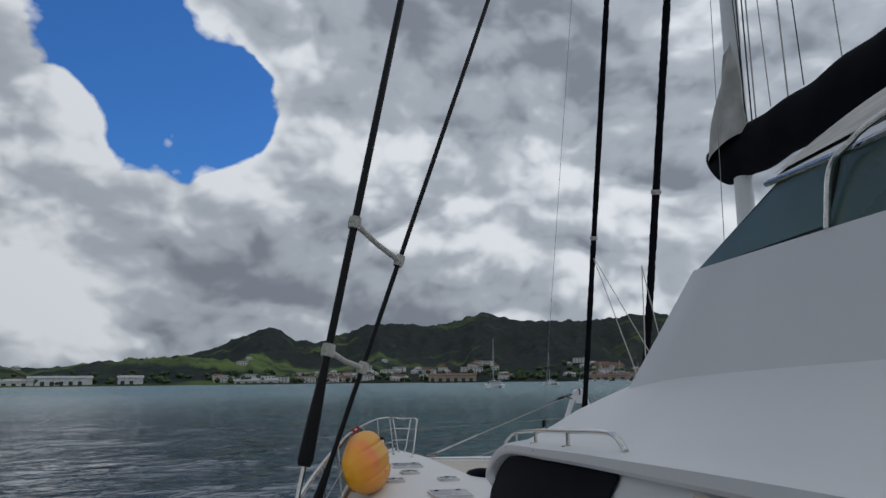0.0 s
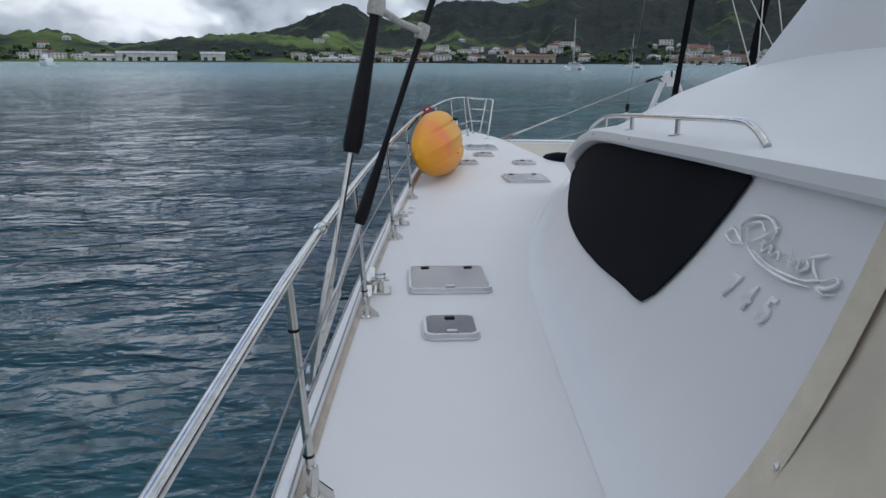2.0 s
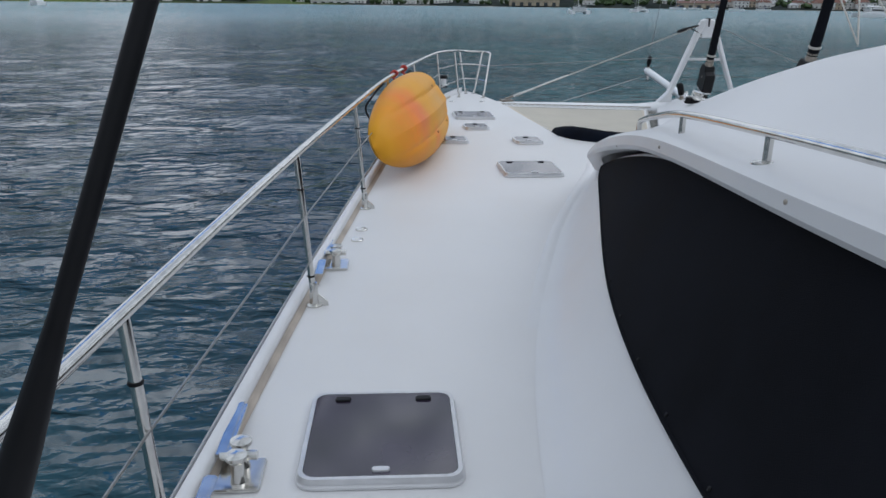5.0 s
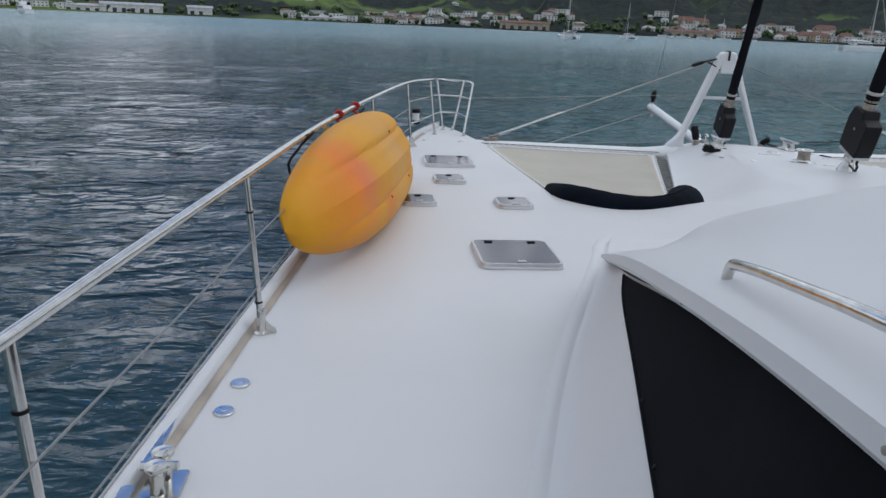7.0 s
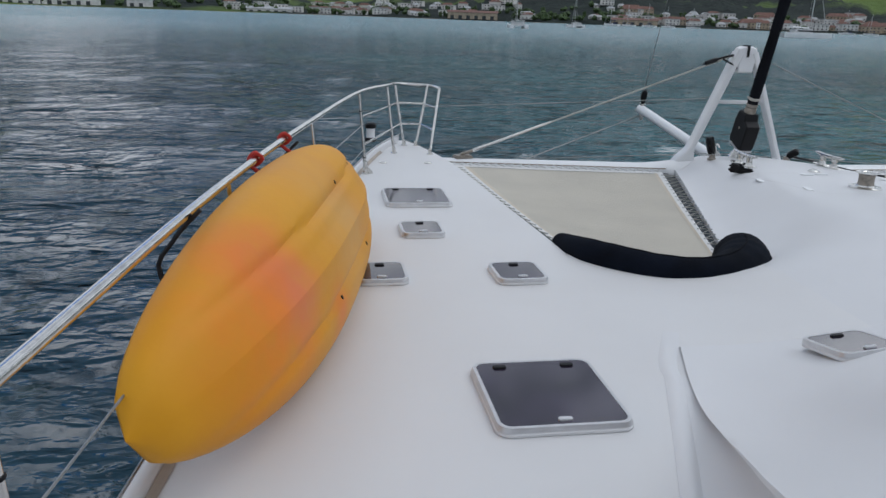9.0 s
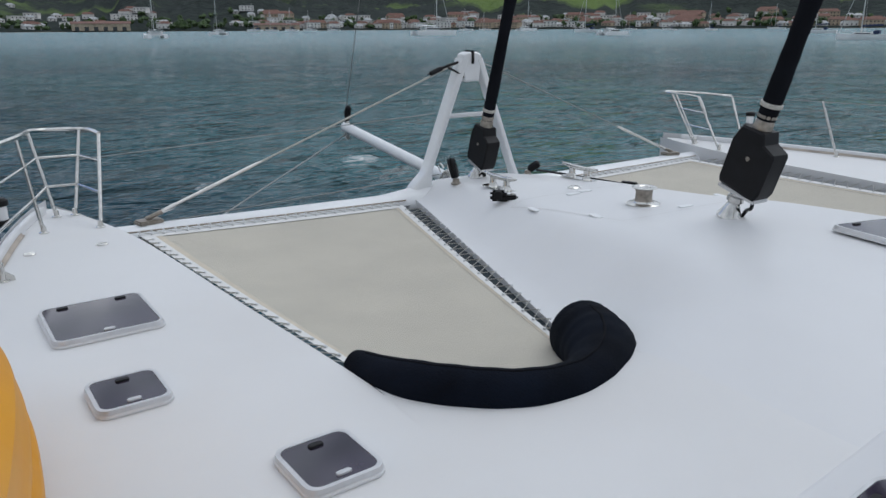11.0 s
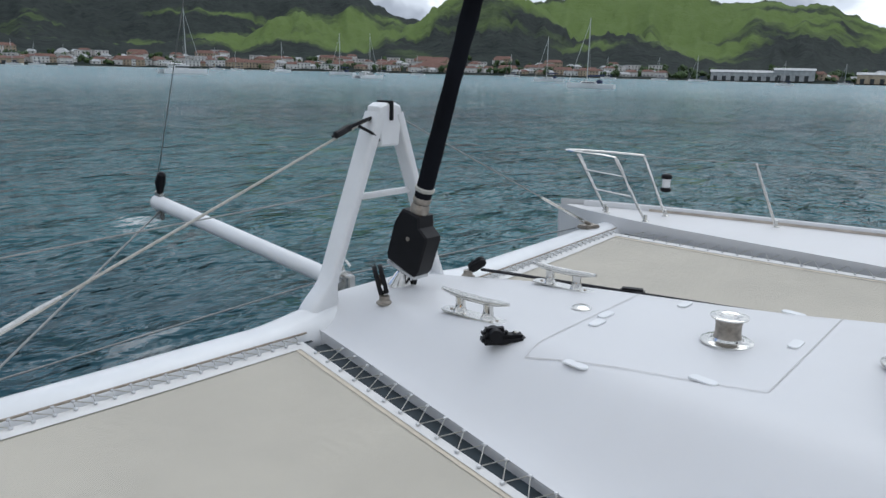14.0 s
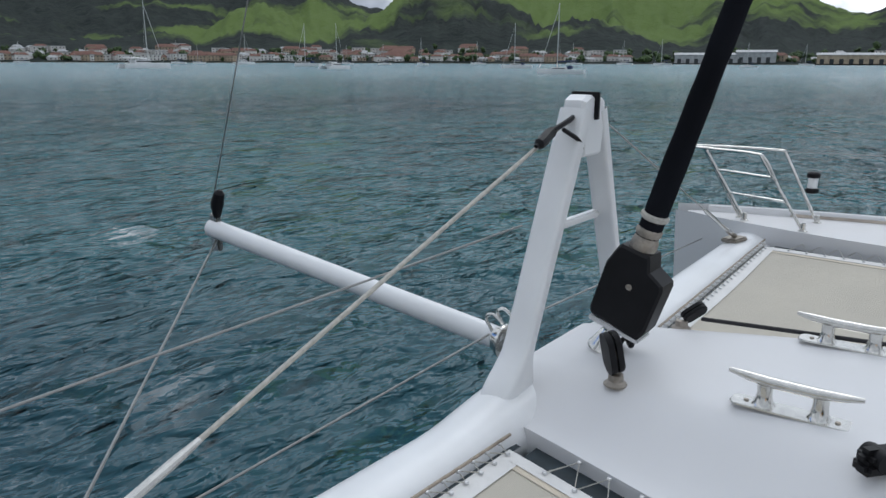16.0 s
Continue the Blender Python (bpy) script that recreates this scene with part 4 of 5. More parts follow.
# ---- deck hatches ----
def hatch(w, d, hinges, label, size):
    t = thing("deck_hatch", label, "hatch", size)
    part("frame", Mesh().slab(rounded(w - 0.008, d - 0.008, 0.05), 0.0, 0.014, 0.006), GEL, t)
    rim = Mesh()
    o, i = rounded(w - 0.014, d - 0.014, 0.045), rounded(w - 0.048, d - 0.048, 0.036)
    n = len(o)
    rim.add([(*p, 0.014) for p in o] + [(*p, 0.030) for p in [(q[0] * 0.98, q[1] * 0.98) for q in o]] + [(*p, 0.030) for p in i] + [(*p, 0.024) for p in i], [(k + r * n, (k + 1) % n + r * n, (k + 1) % n + (r + 1) * n, k + (r + 1) * n) for r in range(3) for k in range(n)])
    part("rim", rim, ALU, t)
    part("lens", Mesh().slab(rounded(w - 0.046, d - 0.046, 0.036), 0.015, 0.029, 0.003), SMOKE, t, "smoked acrylic lens")
    for sx in ((-1, 1) if hinges else (0,)):
        part("hinge", Mesh().slab(rounded(0.05, 0.024, 0.008, 2), 0.028, 0.036, 0.003, pose(sx * w * 0.27, d / 2 - 0.062, 0)), RUBBER, t)
    part("latch", Mesh().slab(rounded(0.05, 0.02, 0.008, 2), 0.028, 0.036, 0.002, pose(0, -d / 2 + 0.05, 0)), ALU, t)
    return t


big_hatch = hatch(0.475, 0.495, True, "large deck hatch with a smoked lens in an aluminium rim", "large hatches")
small_hatch = hatch(0.275, 0.295, False, "small deck hatch with a smoked lens in an aluminium rim", "small hatches")
big_hatch.matrix_basis = pose(-4.10, 3.80, 0.002, 0, 0, 1.5)
for x, y, a in ((-3.12, 7.60, 3), (-3.36, 10.53, 3)):
    copy_thing(big_hatch, pose(x, y, 0.002, 0, 0, a))
wide_hatch = hatch(0.64, 0.46, True, "wide foredeck hatch with a smoked lens in an aluminium rim", "large hatches")
wide_hatch.matrix_basis = pose(0.44, 8.96, deck_z(0.44, 8.96) + 0.004, 0, 1.5, -8)
copy_thing(big_hatch, pose(3.55, 10.0, 0.002, 0, 0, -4))
small_hatch.matrix_basis = pose(-4.12, 3.00, 0.002, 0, 0, 1.5)
for x, y, a in ((-2.96, 8.88, 4), (-3.39, 9.69, 3), (-3.66, 8.88, 3)):
    copy_thing(small_hatch, pose(x, y, 0.002, 0, 0, a))
for x, y, a in ((-1.92, 7.72, 3), (-1.46, 7.71, 0)):
    copy_thing(small_hatch, pose(x, y, deck_z(x, y) + 0.088, -11, -6, a))


# ---- small deck fittings ----
def deck_plate(x, y, z, r=0.035):
    solo("deck_filler", Mesh().spin([(r, 0.0), (r, 0.004), (r * 0.9, 0.008), (r * 0.3, 0.008), (r * 0.25, 0.010), (0.002, 0.010)], (x, y, z), 20), STEEL, "round steel filler cap let into the deck", "filler cap", "deck fillers")


for x, y in ((-4.32, 5.98), (-4.33, 5.78), (-3.55, 11.9), (-3.15, 11.9)):
    deck_plate(x, y, 0.001)
solo("drain", Mesh().spin([(0.014, 0), (0.014, 0.004), (0.008, 0.005)], (-2.98, 6.2, 0.001), 12), DULL, "tiny dark drain plug in the deck", "drain")


def bollard(x, y, turn):
    t = thing("mooring_cleat", "polished steel folding cleat at the deck edge", "cleat", "side cleats", at=pose(x, y, 0, 0, 0, turn))
    P = t.matrix_basis
    part("base", Mesh().box((-0.06, -0.075, 0.0), (0.06, 0.075, 0.012), 0.004, P), STEEL, t)
    for dy in (-0.035, 0.035):
        part("horn", Mesh().spin([(0.022, 0.01), (0.018, 0.03), (0.018, 0.07), (0.03, 0.085), (0.03, 0.095), (0.01, 0.10)], (0, dy, 0), 14).moved(P), STEEL, t)
    part("bar", Mesh().tube([(-0.05, 0, 0.07), (0.05, 0, 0.07)], 0.014).moved(P), STEEL, t)
    part("fairlead", Mesh().box((-0.075, 0.03, 0.035), (-0.035, 0.33, 0.050), 0.012, P).box((-0.078, -0.28, 0.052), (-0.042, -0.07, 0.060), 0.006, P), STEEL, t)


bollard(-4.40, 5.36, 2)
bollard(-4.48, 3.62, 2)


def horn_cleat(x, y, turn):
    t = thing("horn_cleat", "large steel horn cleat bolted to the foredeck", "cleat", "foredeck cleats", at=pose(x, y, deck_z(x, y) + 0.002, 0, 0, turn))
    P = t.matrix_basis
    part("base", Mesh().slab(rounded(0.38, 0.085, 0.03), 0.0, 0.008, 0.003).moved(P), STEEL, t)
    for dx in (-0.085, 0.085):
        part("post", Mesh().spin([(0.038, 0.008), (0.030, 0.02), (0.024, 0.05), (0.026, 0.082)], (dx, 0, 0), 16).moved(P), STEEL, t)
        part("bolt", Mesh().spin([(0.009, 0.008), (0.008, 0.012), (0.003, 0.013)], (dx * 1.65, 0, 0), 10).moved(P), DULL, t)
    part("horn", Mesh().tube([(-0.205, 0, 0.104), (-0.14, 0, 0.096), (-0.07, 0, 0.090), (0.07, 0, 0.090), (0.14, 0, 0.096), (0.205, 0, 0.104)], [0.008, 0.016, 0.019, 0.019, 0.016, 0.008], 12).moved(P), STEEL, t)


horn_cleat(-0.38, 11.52, 90)
horn_cleat(0.38, 11.47, 90)
z0 = deck_z(-0.02, 10.4)
t = thing("capstan", "grey drum capstan with a flared steel top on a round plate", "capstan", at=pose(0, 10.42, z0))
part("plate", Mesh().spin([(0.112, 0.0), (0.112, 0.008), (0.10, 0.014), (0.07, 0.016), (0.064, 0.026)], (0, 10.42, z0), 28), STEEL, t)
part("drum", Mesh().spin([(0.068, 0.016), (0.058, 0.03), (0.055, 0.05), (0.055, 0.085), (0.060, 0.105)], (0, 10.42, z0), 24), DULL, t)
part("cap", Mesh().spin([(0.060, 0.105), (0.080, 0.113), (0.082, 0.120), (0.06, 0.126), (0.038, 0.120), (0.034, 0.116)], (0, 10.42, z0), 24), STEEL, t)

block = thing("turning_block", "black plastic turning block on the foredeck", "block", at=pose(-0.56, 11.22, deck_z(0.56, 11.22)))
P = block.matrix_basis @ Matrix.Rotation(radians(-40), 4, "Z")
part("cheek", Mesh().box((-0.10, -0.035, 0.0), (0.10, 0.035, 0.045), 0.014, P).box((-0.10, -0.03, 0.03), (0.02, 0.03, 0.078), 0.018, P).spin([(0.03, -0.04), (0.034, -0.025), (0.034, 0.025), (0.03, 0.04)], P @ Vector((-0.04, 0, 0.045)), 16, P.to_3x3() @ Vector((0, 1, 0))), RUBBER, block)
part("pin", Mesh().spin([(0.014, 0), (0.014, 0.008)], P @ Vector((0.06, 0, 0.05)), 10), STEEL, block)


def padeye(x, y, label, lean, size=1.0):
    z = deck_z(x, y)
    t = thing("snap_block", label, "block", "bow blocks", at=pose(x, y, z))
    part("foot", Mesh().spin([(0.045, 0), (0.045, 0.008), (0.03, 0.02), (0.028, 0.045), (0.012, 0.05)], (x, y, z), 16), DULL, t)
    d = Vector(lean).normalized()
    q = Matrix.Translation((x, y, z + 0.045)) @ Vector((0, 1, 0)).rotation_difference(d).to_matrix().to_4x4() @ Matrix.Rotation(radians(35), 4, "Y") @ Matrix.Scale(size, 4) @ Matrix.Translation((0, 0.095, 0))
    part("shell", Mesh().slab(rounded(0.085, 0.17, 0.041), 0.004, 0.028, 0.006, q).slab(rounded(0.085, 0.17, 0.041), -0.028, -0.004, 0.0, q), RUBBER, t)
    part("sheave", Mesh().spin([(0.034, -0.006), (0.028, 0.0), (0.034, 0.006)], (0, 0, 0), 16).moved(q), DULL, t)
    part("swivel", Mesh().tube([q @ Vector((0, -0.11, 0)), q @ Vector((0, -0.06, 0))], 0.012, 8), STEEL, t)


padeye(-0.38, 12.13, "dark swivel block on a steel foot by the bow", (-0.25, 0.1, 1))
padeye(0.40, 12.16, "dark swivel block holding a furling rope", (0.3, -0.4, 0.35), 0.7)
zr = deck_z(0.3, 11) + 0.02
t = thing("furling_rope", "dark furling rope led aft along the foredeck", "rope", at=pose(0.4, 11.5, zr))
part("rope", Mesh().tube(spline([(x, y, deck_z(x, y) + h) for x, y, h in ((0.43, 12.08, 0.06), (0.50, 11.7, 0.035), (0.61, 11.22, 0.02), (0.66, 10.95, 0.015), (0.84, 10.3, 0.012), (1.05, 9.6, 0.012))], 30), 0.010, 8), DARKROPE, t)
part("jammer", Mesh().box((-0.07, -0.03, 0.0), (0.07, 0.03, 0.05), 0.012, pose(0.64, 11.17, deck_z(0.64, 11.17) + 0.002, 0, 0, -68)), RUBBER, t)
lid = thing("locker_lid", "flush white locker lid with oval hinges in the foredeck", "locker lid", at=pose(0, 10.5, 0.2))
m = Mesh()


def seam(p, q, w=0.005):
    p, q = Vector(p), Vector(q)
    n = (q - p).cross(Vector((0, 0, 1))).normalized() * w
    m.grid(lambda u, v: (lambda c: (c.x, c.y, deck_z(c.x, c.y) + 0.0035))(p + (q - p) * v + n * (u - 0.5)), 1, 12)


LC = [(-0.62, 11.06, 0), (-0.50, 10.10, 0), (0.72, 10.10, 0), (0.60, 11.06, 0)]
for k in range(4):
    seam(LC[k], LC[(k + 1) % 4])
part("seam", m, material("seam_joint", (0.62, 0.61, 0.60), 0.7), lid)
for x, y, a in ((-0.61, 10.82, 80), (-0.51, 10.33, 80), (0.12, 10.17, 0), (0.66, 10.32, 80), (-0.11, 10.99, 0), (0.03, 11.02, 0), (0.45, 10.79, 0)):
    part("hinge", Mesh().slab(rounded(0.12, 0.05, 0.024), 0.002, 0.009, 0.003, pose(x, y, deck_z(x, y), 0, 0, a)), PAINT, lid)
for x, y in ((0.06, 11.17), (0.9, 10.1)):
    solo("deck_vent", Mesh().spin([(0.05, 0.0), (0.05, 0.006), (0.03, 0.016), (0.004, 0.018)], (x, y, deck_z(x, y) + 0.001), 18), STEEL, "small round steel deck fitting", "deck fitting", "deck fittings")

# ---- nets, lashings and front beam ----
# colour of the shaded gaps with dark water under the lacing, painted on strips
GAP_SHADE = material("gap_shade", (0.035, 0.05, 0.06), 0.8, vary=0.2, scale=20.0)
EYELET = Mesh().spin([(0.009, -0.004), (0.010, 0.0), (0.007, 0.005), (0.002, 0.006)], (0, 0, 0), 8).data("eyelet", ALU)
for side, sx in (("port", -1), ("starboard", 1)):
    NL, FL, FR, NR = Vector((2.60, 9.30, -0.03)), Vector((2.99, 12.42, -0.11)), Vector((0.625, 12.36, -0.15)), Vector((1.61, 9.05, -0.12))

    def netp(u, v, inset=0.0):
        v0, u0 = v, u
        p = (NL * (1 - v) + FL * v) * (1 - u) + (NR * (1 - v) + FR * v) * u
        aft = net_aft(1.62 + 0.98 * (1 - min(1.0, max(0.0, u)))) - 0.02
        y = aft * (1 - v) + (FL.y * (1 - u) + FR.y * u) * v
        return Vector((sx * p.x, y, p.z - 0.05 * math.sin(math.pi * u) * math.sin(math.pi * v)))

    net = thing("trampoline_net", "taut cream mesh trampoline net laced to the hulls", "net", "bow nets", at=Matrix.Translation(netp(0.5, 0.5)))
    part("mesh_panel", Mesh().grid(lambda u, v: netp(0.115 + 0.79 * u, 0.975 * v), 24, 30), NET, net)
    for us in ((0.095, 0.117), (0.903, 0.922)):
        part("edging", Mesh().grid(lambda u, v: netp(us[0] + (us[1] - us[0]) * u, 0.975 * v) + Vector((0, 0, 0.003)), 2, 40), HEM, net)
    # added, no such part on the net: dark fill of the side gaps
    for us in ((-0.035, 0.065), (0.935, 1.03)):
        part("gap_shade_strip", Mesh().grid(lambda u, v: netp(us[0] + (us[1] - us[0]) * u, 0.985 * v) - Vector((0, 0, 0.03)), 2, 40), GAP_SHADE, net)
    for us in ((0.06, 0.096), (0.915, 0.940)):
        part("border", Mesh().grid(lambda u, v: netp(us[0] + (us[1] - us[0]) * u, 0.985 * v) + Vector((0, 0, 0.006)), 2, 40), BORDER, net)
    part("hem", Mesh().grid(lambda u, v: netp(0.06 + 0.88 * u, 0.972 + 0.024 * v) + Vector((0, 0, 0.005)), 24, 2), BORDER, net)
    part("gap_shade_strip", Mesh().grid(lambda u, v: netp(0.03 + 0.94 * u, 0.995 + 0.010 * v) - Vector((0, 0, 0.012)), 24, 2), GAP_SHADE, net)
    for ua, ub, va, vb, k in ((-0.012, 0.078, 0.02, 0.95, 24), (0.992, 0.930, 0.02, 0.95, 24), (0.05, 0.95, 0.990, 1.004, 26)):
        pts = []
        for j in range(k):
            f = (j + 0.25) / k
            if k == 24:
                v = va + (vb - va) * f
                pts += [netp(ua, v) + Vector((0, 0, 0.018)), netp(ub, v + 0.46 / k) + Vector((0, 0, 0.012))]
            else:
                u = ua + (ub - ua) * f
                pts += [netp(u, va) + Vector((0, 0, 0.012)), netp(u + 0.10 / k, vb) + Vector((0, 0, 0.026))]
        part("lacing", Mesh().tube(pts, 0.0028 if k == 24 else 0.0026, 5), ROPE, net)
        for p in pts:
            ob = new("eyelet", EYELET)
            ob.parent, ob.matrix_parent_inverse = net, net.matrix_basis.inverted()
            ob.matrix_basis = Matrix.Translation(p)

    beam = thing("cross_beam", "white rounded cross beam carrying the front of the net", "beam", "cross beams", at=pose(sx * 1.8, 12.7, -0.2))
    A, B = Vector((sx * 3.15, 12.58, -0.17)), Vector((sx * 0.40, 12.52, -0.19))
    m = Mesh()

    def beam_skin(u, v):
        c = A + (B - A) * v
        flare = ease((v - 0.8) / 0.2)
        a = 2 * math.pi * u
        return Vector((c.x, c.y + (0.145 + 0.04 * flare) * math.cos(a), c.z + (0.10 + 0.05 * flare) * math.sin(a)))

    m.grid(beam_skin, 24, 30)
    part("tube", m, PAINT, beam)
    part("end_fitting", Mesh().box((-0.09, -0.06, 0.0), (0.09, 0.06, 0.035), 0.01, pose(sx * 2.74, 12.60, -0.08, 0, 0, sx * -12)).tube([(sx * 2.76, 12.6, -0.04), (sx * 2.64, 12.60, 0.0)], 0.016), DULL, beam)
    part("lace_rail", Mesh().tube([(sx * 2.97, 12.44, -0.085), (sx * 0.72, 12.38, -0.115)], 0.006, 8), TANROPE, beam)

    bol = thing("bolster", "fat dark navy canvas bolster curled round the net corner", "bolster", "net bolsters", at=pose(sx * 2.1, 8.9, 0.1))
    path = spline([(sx * 2.56, 9.52, -0.02), (sx * 2.50, 9.25, 0.0), (sx * 2.38, 9.07, 0.01), (sx * 2.18, 8.93, 0.0), (sx * 1.95, 8.89, -0.01), (sx * 1.75, 8.97, -0.03), (sx * 1.61, 9.12, -0.045), (sx * 1.53, 9.29, -0.055), (sx * 1.47, 9.46, -0.06)], 64)
    rs = [0.097 * min(1.0, 0.66 + 2.4 * k / 64) * (1 + 0.66 * ease((k - 28) / 22)) * (1.0 if k < 58 else 1.0 - 0.014 * (k - 57) ** 2) * (1 + 0.012 * math.sin(k * 1.3)) for k in range(65)]
    part("cover", Mesh().tube(path, rs, 22), NAVY, bol)
    part("seam", Mesh().tube([p + Vector((0, 0, r * 0.99)) for p, r in list(zip(path, rs))[2:56]], 0.006, 6), BLACK, bol)

frame_a = thing("bow_bracket", "white A-shaped bracket standing on the cross beam", "bracket", at=pose(0, 12.6, -0.1))
for sx in (-1, 1):
    m = Mesh()

    def leg(u, v):
        a = 2 * math.pi * u
        base = ease(1 - v * 5)
        c = Vector((sx * ((0.50 if sx < 0 else 0.56) - (0.42 if sx < 0 else 0.48) * v), 12.54 - 0.04 * v, -0.12 + 1.14 * v))
        w, d = (0.029 if sx < 0 else 0.022) + 0.010 * v + (0.09 if sx < 0 else 0.0) * base, (0.062 if sx < 0 else 0.052) + 0.015 * base
        q = lambda s: math.copysign(abs(s) ** 0.4, s)
        return c + Vector((0.91 * w * q(math.cos(a)), d * q(math.sin(a)), 0.37 * sx * w * q(math.cos(a)) * 0.9))

    m.grid(leg, 24, 24)
    part("leg", m, PAINT, frame_a)
part("crossbar", Mesh().box((-0.28, 12.53, 0.52), (0.28, 12.57, 0.555), 0.008), PAINT, frame_a)
part("cap", Mesh().slab([(-0.075, -0.09), (0.075, -0.09), (0.105, 0.10), (0.095, 0.14), (0.05, 0.16), (-0.05, 0.16), (-0.095, 0.14), (-0.105, 0.10)], -0.045, 0.045, 0.015, pose(0, 12.5, 0.92, 90, 0, 0)), PAINT, frame_a)
part("strap", Mesh().box((-0.010, 12.438, 0.98), (0.010, 12.562, 1.092), 0.003), RUBBER, frame_a, "black strap over the top of the bracket")
part("tie", Mesh().tube(spline([(-0.27, 12.49, 0.955), (-0.32, 12.49, 0.94), (-0.38, 12.48, 0.92), (-0.43, 12.48, 0.905)], 12), [0.010] * 2 + [0.022] * 9 + [0.008] * 2, 8).tube(spline([(-0.09, 12.5, 1.0), (-0.18, 12.48, 0.985), (-0.28, 12.49, 0.955)], 8), 0.011, 6).tube(spline([(-0.09, 12.46, 0.87), (-0.15, 12.45, 0.91), (-0.24, 12.47, 0.955)], 8), 0.009, 6), RUBBER, frame_a)

sprit = thing("bowsprit", "white tubular bowsprit with steel end fittings", "bowsprit", at=pose(0, 13, -0.06))
part("tube", Mesh().tube([(0, 12.86, -0.085), (0, 13.0, -0.07), (0, 15.02, 0.155), (0, 15.1, 0.165)], [0.055, 0.058, 0.058, 0.06], 20), PAINT, sprit)
part("end_plate", Mesh().box((-0.02, 15.02, 0.02), (0.02, 15.10, 0.26), 0.008), STEEL, sprit)
part("end_block", Mesh().tube([(0, 15.04, 0.22), (0, 15.04, 0.26), (0, 15.03, 0.33), (0, 15.0, 0.40), (0, 14.99, 0.42)], [0.015, 0.028, 0.042, 0.034, 0.012], 12), RUBBER, sprit)
part("root_plate", Mesh().spin([(0.085, 0.0), (0.085, 0.012), (0.07, 0.018), (0.06, 0.05)], (0, 12.86, -0.086), 18, (0, 1, 0.1)).box((-0.03, 12.78, -0.14), (0.03, 12.90, -0.02), 0.008), STEEL, sprit)
for dx in (-0.1, 0.1):
    part("shackle", Mesh().tube(spline([(dx * 0.5, 12.90, -0.03), (dx * 0.5, 12.94, 0.03), (dx * 0.5, 12.90, 0.055), (dx * 0.5, 12.85, 0.02)], 10), 0.008, 8), STEEL, sprit)
stays = thing("bow_wires", "bow wires and ropes between hull, sprit and bracket", "bow wire", at=pose(-1.5, 13, 0))
for sx in (-1, 1):
    PB = Vector((sx * 2.64, 12.60, 0.0))
    top_p = Vector((sx * 0.10, 12.5, 1.0))
    part("bracing_rope", Mesh().tube([PB, top_p], 0.0075 if sx < 0 else 0.004, 8), ROPE if sx < 0 else WIRE, stays)
    part("terminal", Mesh().tube([PB, PB + (top_p - PB) * 0.03, PB + (top_p - PB) * 0.05, PB + (top_p - PB) * 0.27, PB + (top_p - PB) * 0.30], [0.016, 0.018, 0.014, 0.014, 0.009], 10), STEEL, stays)
    if sx < 0:
        part("wire", Mesh().tube([(-2.5, 12.66, -0.26), (0, 15.06, 0.09)], 0.007, 6), WIRE, stays)
        part("wire", Mesh().tube([(-3.12, 12.9, 0.385), (-0.28, 12.62, 0.56)], 0.004, 6), WIRE, stays)
    part("wire", Mesh().tube([(sx * 3.22, 12.98, -0.20), (sx * 0.05, 12.92, -0.05)], 0.005, 6), WIRE, stays)

# ---- kayak ----
kayak = thing("kayak", "yellow plastic kayak lashed on edge against the guard rail", "kayak")


def kayak_skin(u, v):
    """Long axis y, keel towards +x, beam along z."""
    y = -1.62 + 3.12 * v
    e_ = max(0.0, 1 - abs(2 * v - 1) ** 2.3)
    half, deep = 0.35 * e_**0.5, 0.225 * e_**0.5
    a = 2 * math.pi * u
    c, s = math.cos(a), math.sin(a)
    x = deep * math.copysign(abs(c) ** 0.8, c)
    z = half * math.copysign(abs(s) ** 0.9, s)
    if c > 0:
        x += e_ * (0.022 * math.exp(-((z / 0.045) ** 2)) - 0.020 * math.exp(-(((abs(z) - 0.15) / 0.016) ** 2)) + 0.006 * math.exp(-(((abs(z) - 0.24) / 0.06) ** 2)))
    else:
        x *= 0.55
    x += 0.10 * abs(2 * v - 1) ** 3 * -1
    return x, y, z


part("hull", Mesh().grid(kayak_skin, 96, 60), YELLOW, kayak)
for u, v in ((0.075, 0.55), (0.925, 0.36), (0.075, 0.78), (0.925, 0.60)):
    part("scupper", Mesh().spin([(0.006, -0.02), (0.009, 0.002), (0.005, 0.003)], kayak_skin(u, v), 10, (1, 0, 0)), RUBBER, kayak)
for y in (-0.9, 0.6):
    part("lashing", Mesh().tube(spline([(0.0, y, 0.36), (-0.12, y, 0.30), (-0.22, y + 0.02, 0.20), (-0.14, y + 0.04, -0.1)], 12), 0.008, 6), DARKROPE, kayak)
kayak.matrix_basis = pose(-4.01, 8.48, 0.318, -1.2, -22, -6.6)

# ---- handrail, lettering and curtain on the cabin side ----
grab = thing("grab_rail", "steel grab rail along the coachroof edge", "grab rail", at=pose(-3.0, 4, 0.9))


def shelf(y):
    return Vector((-(lerp(BROWX, y) - 0.005), y, lerp(BROWZ, y) + 0.080 * ease((7.8 - y) / 1.2)))


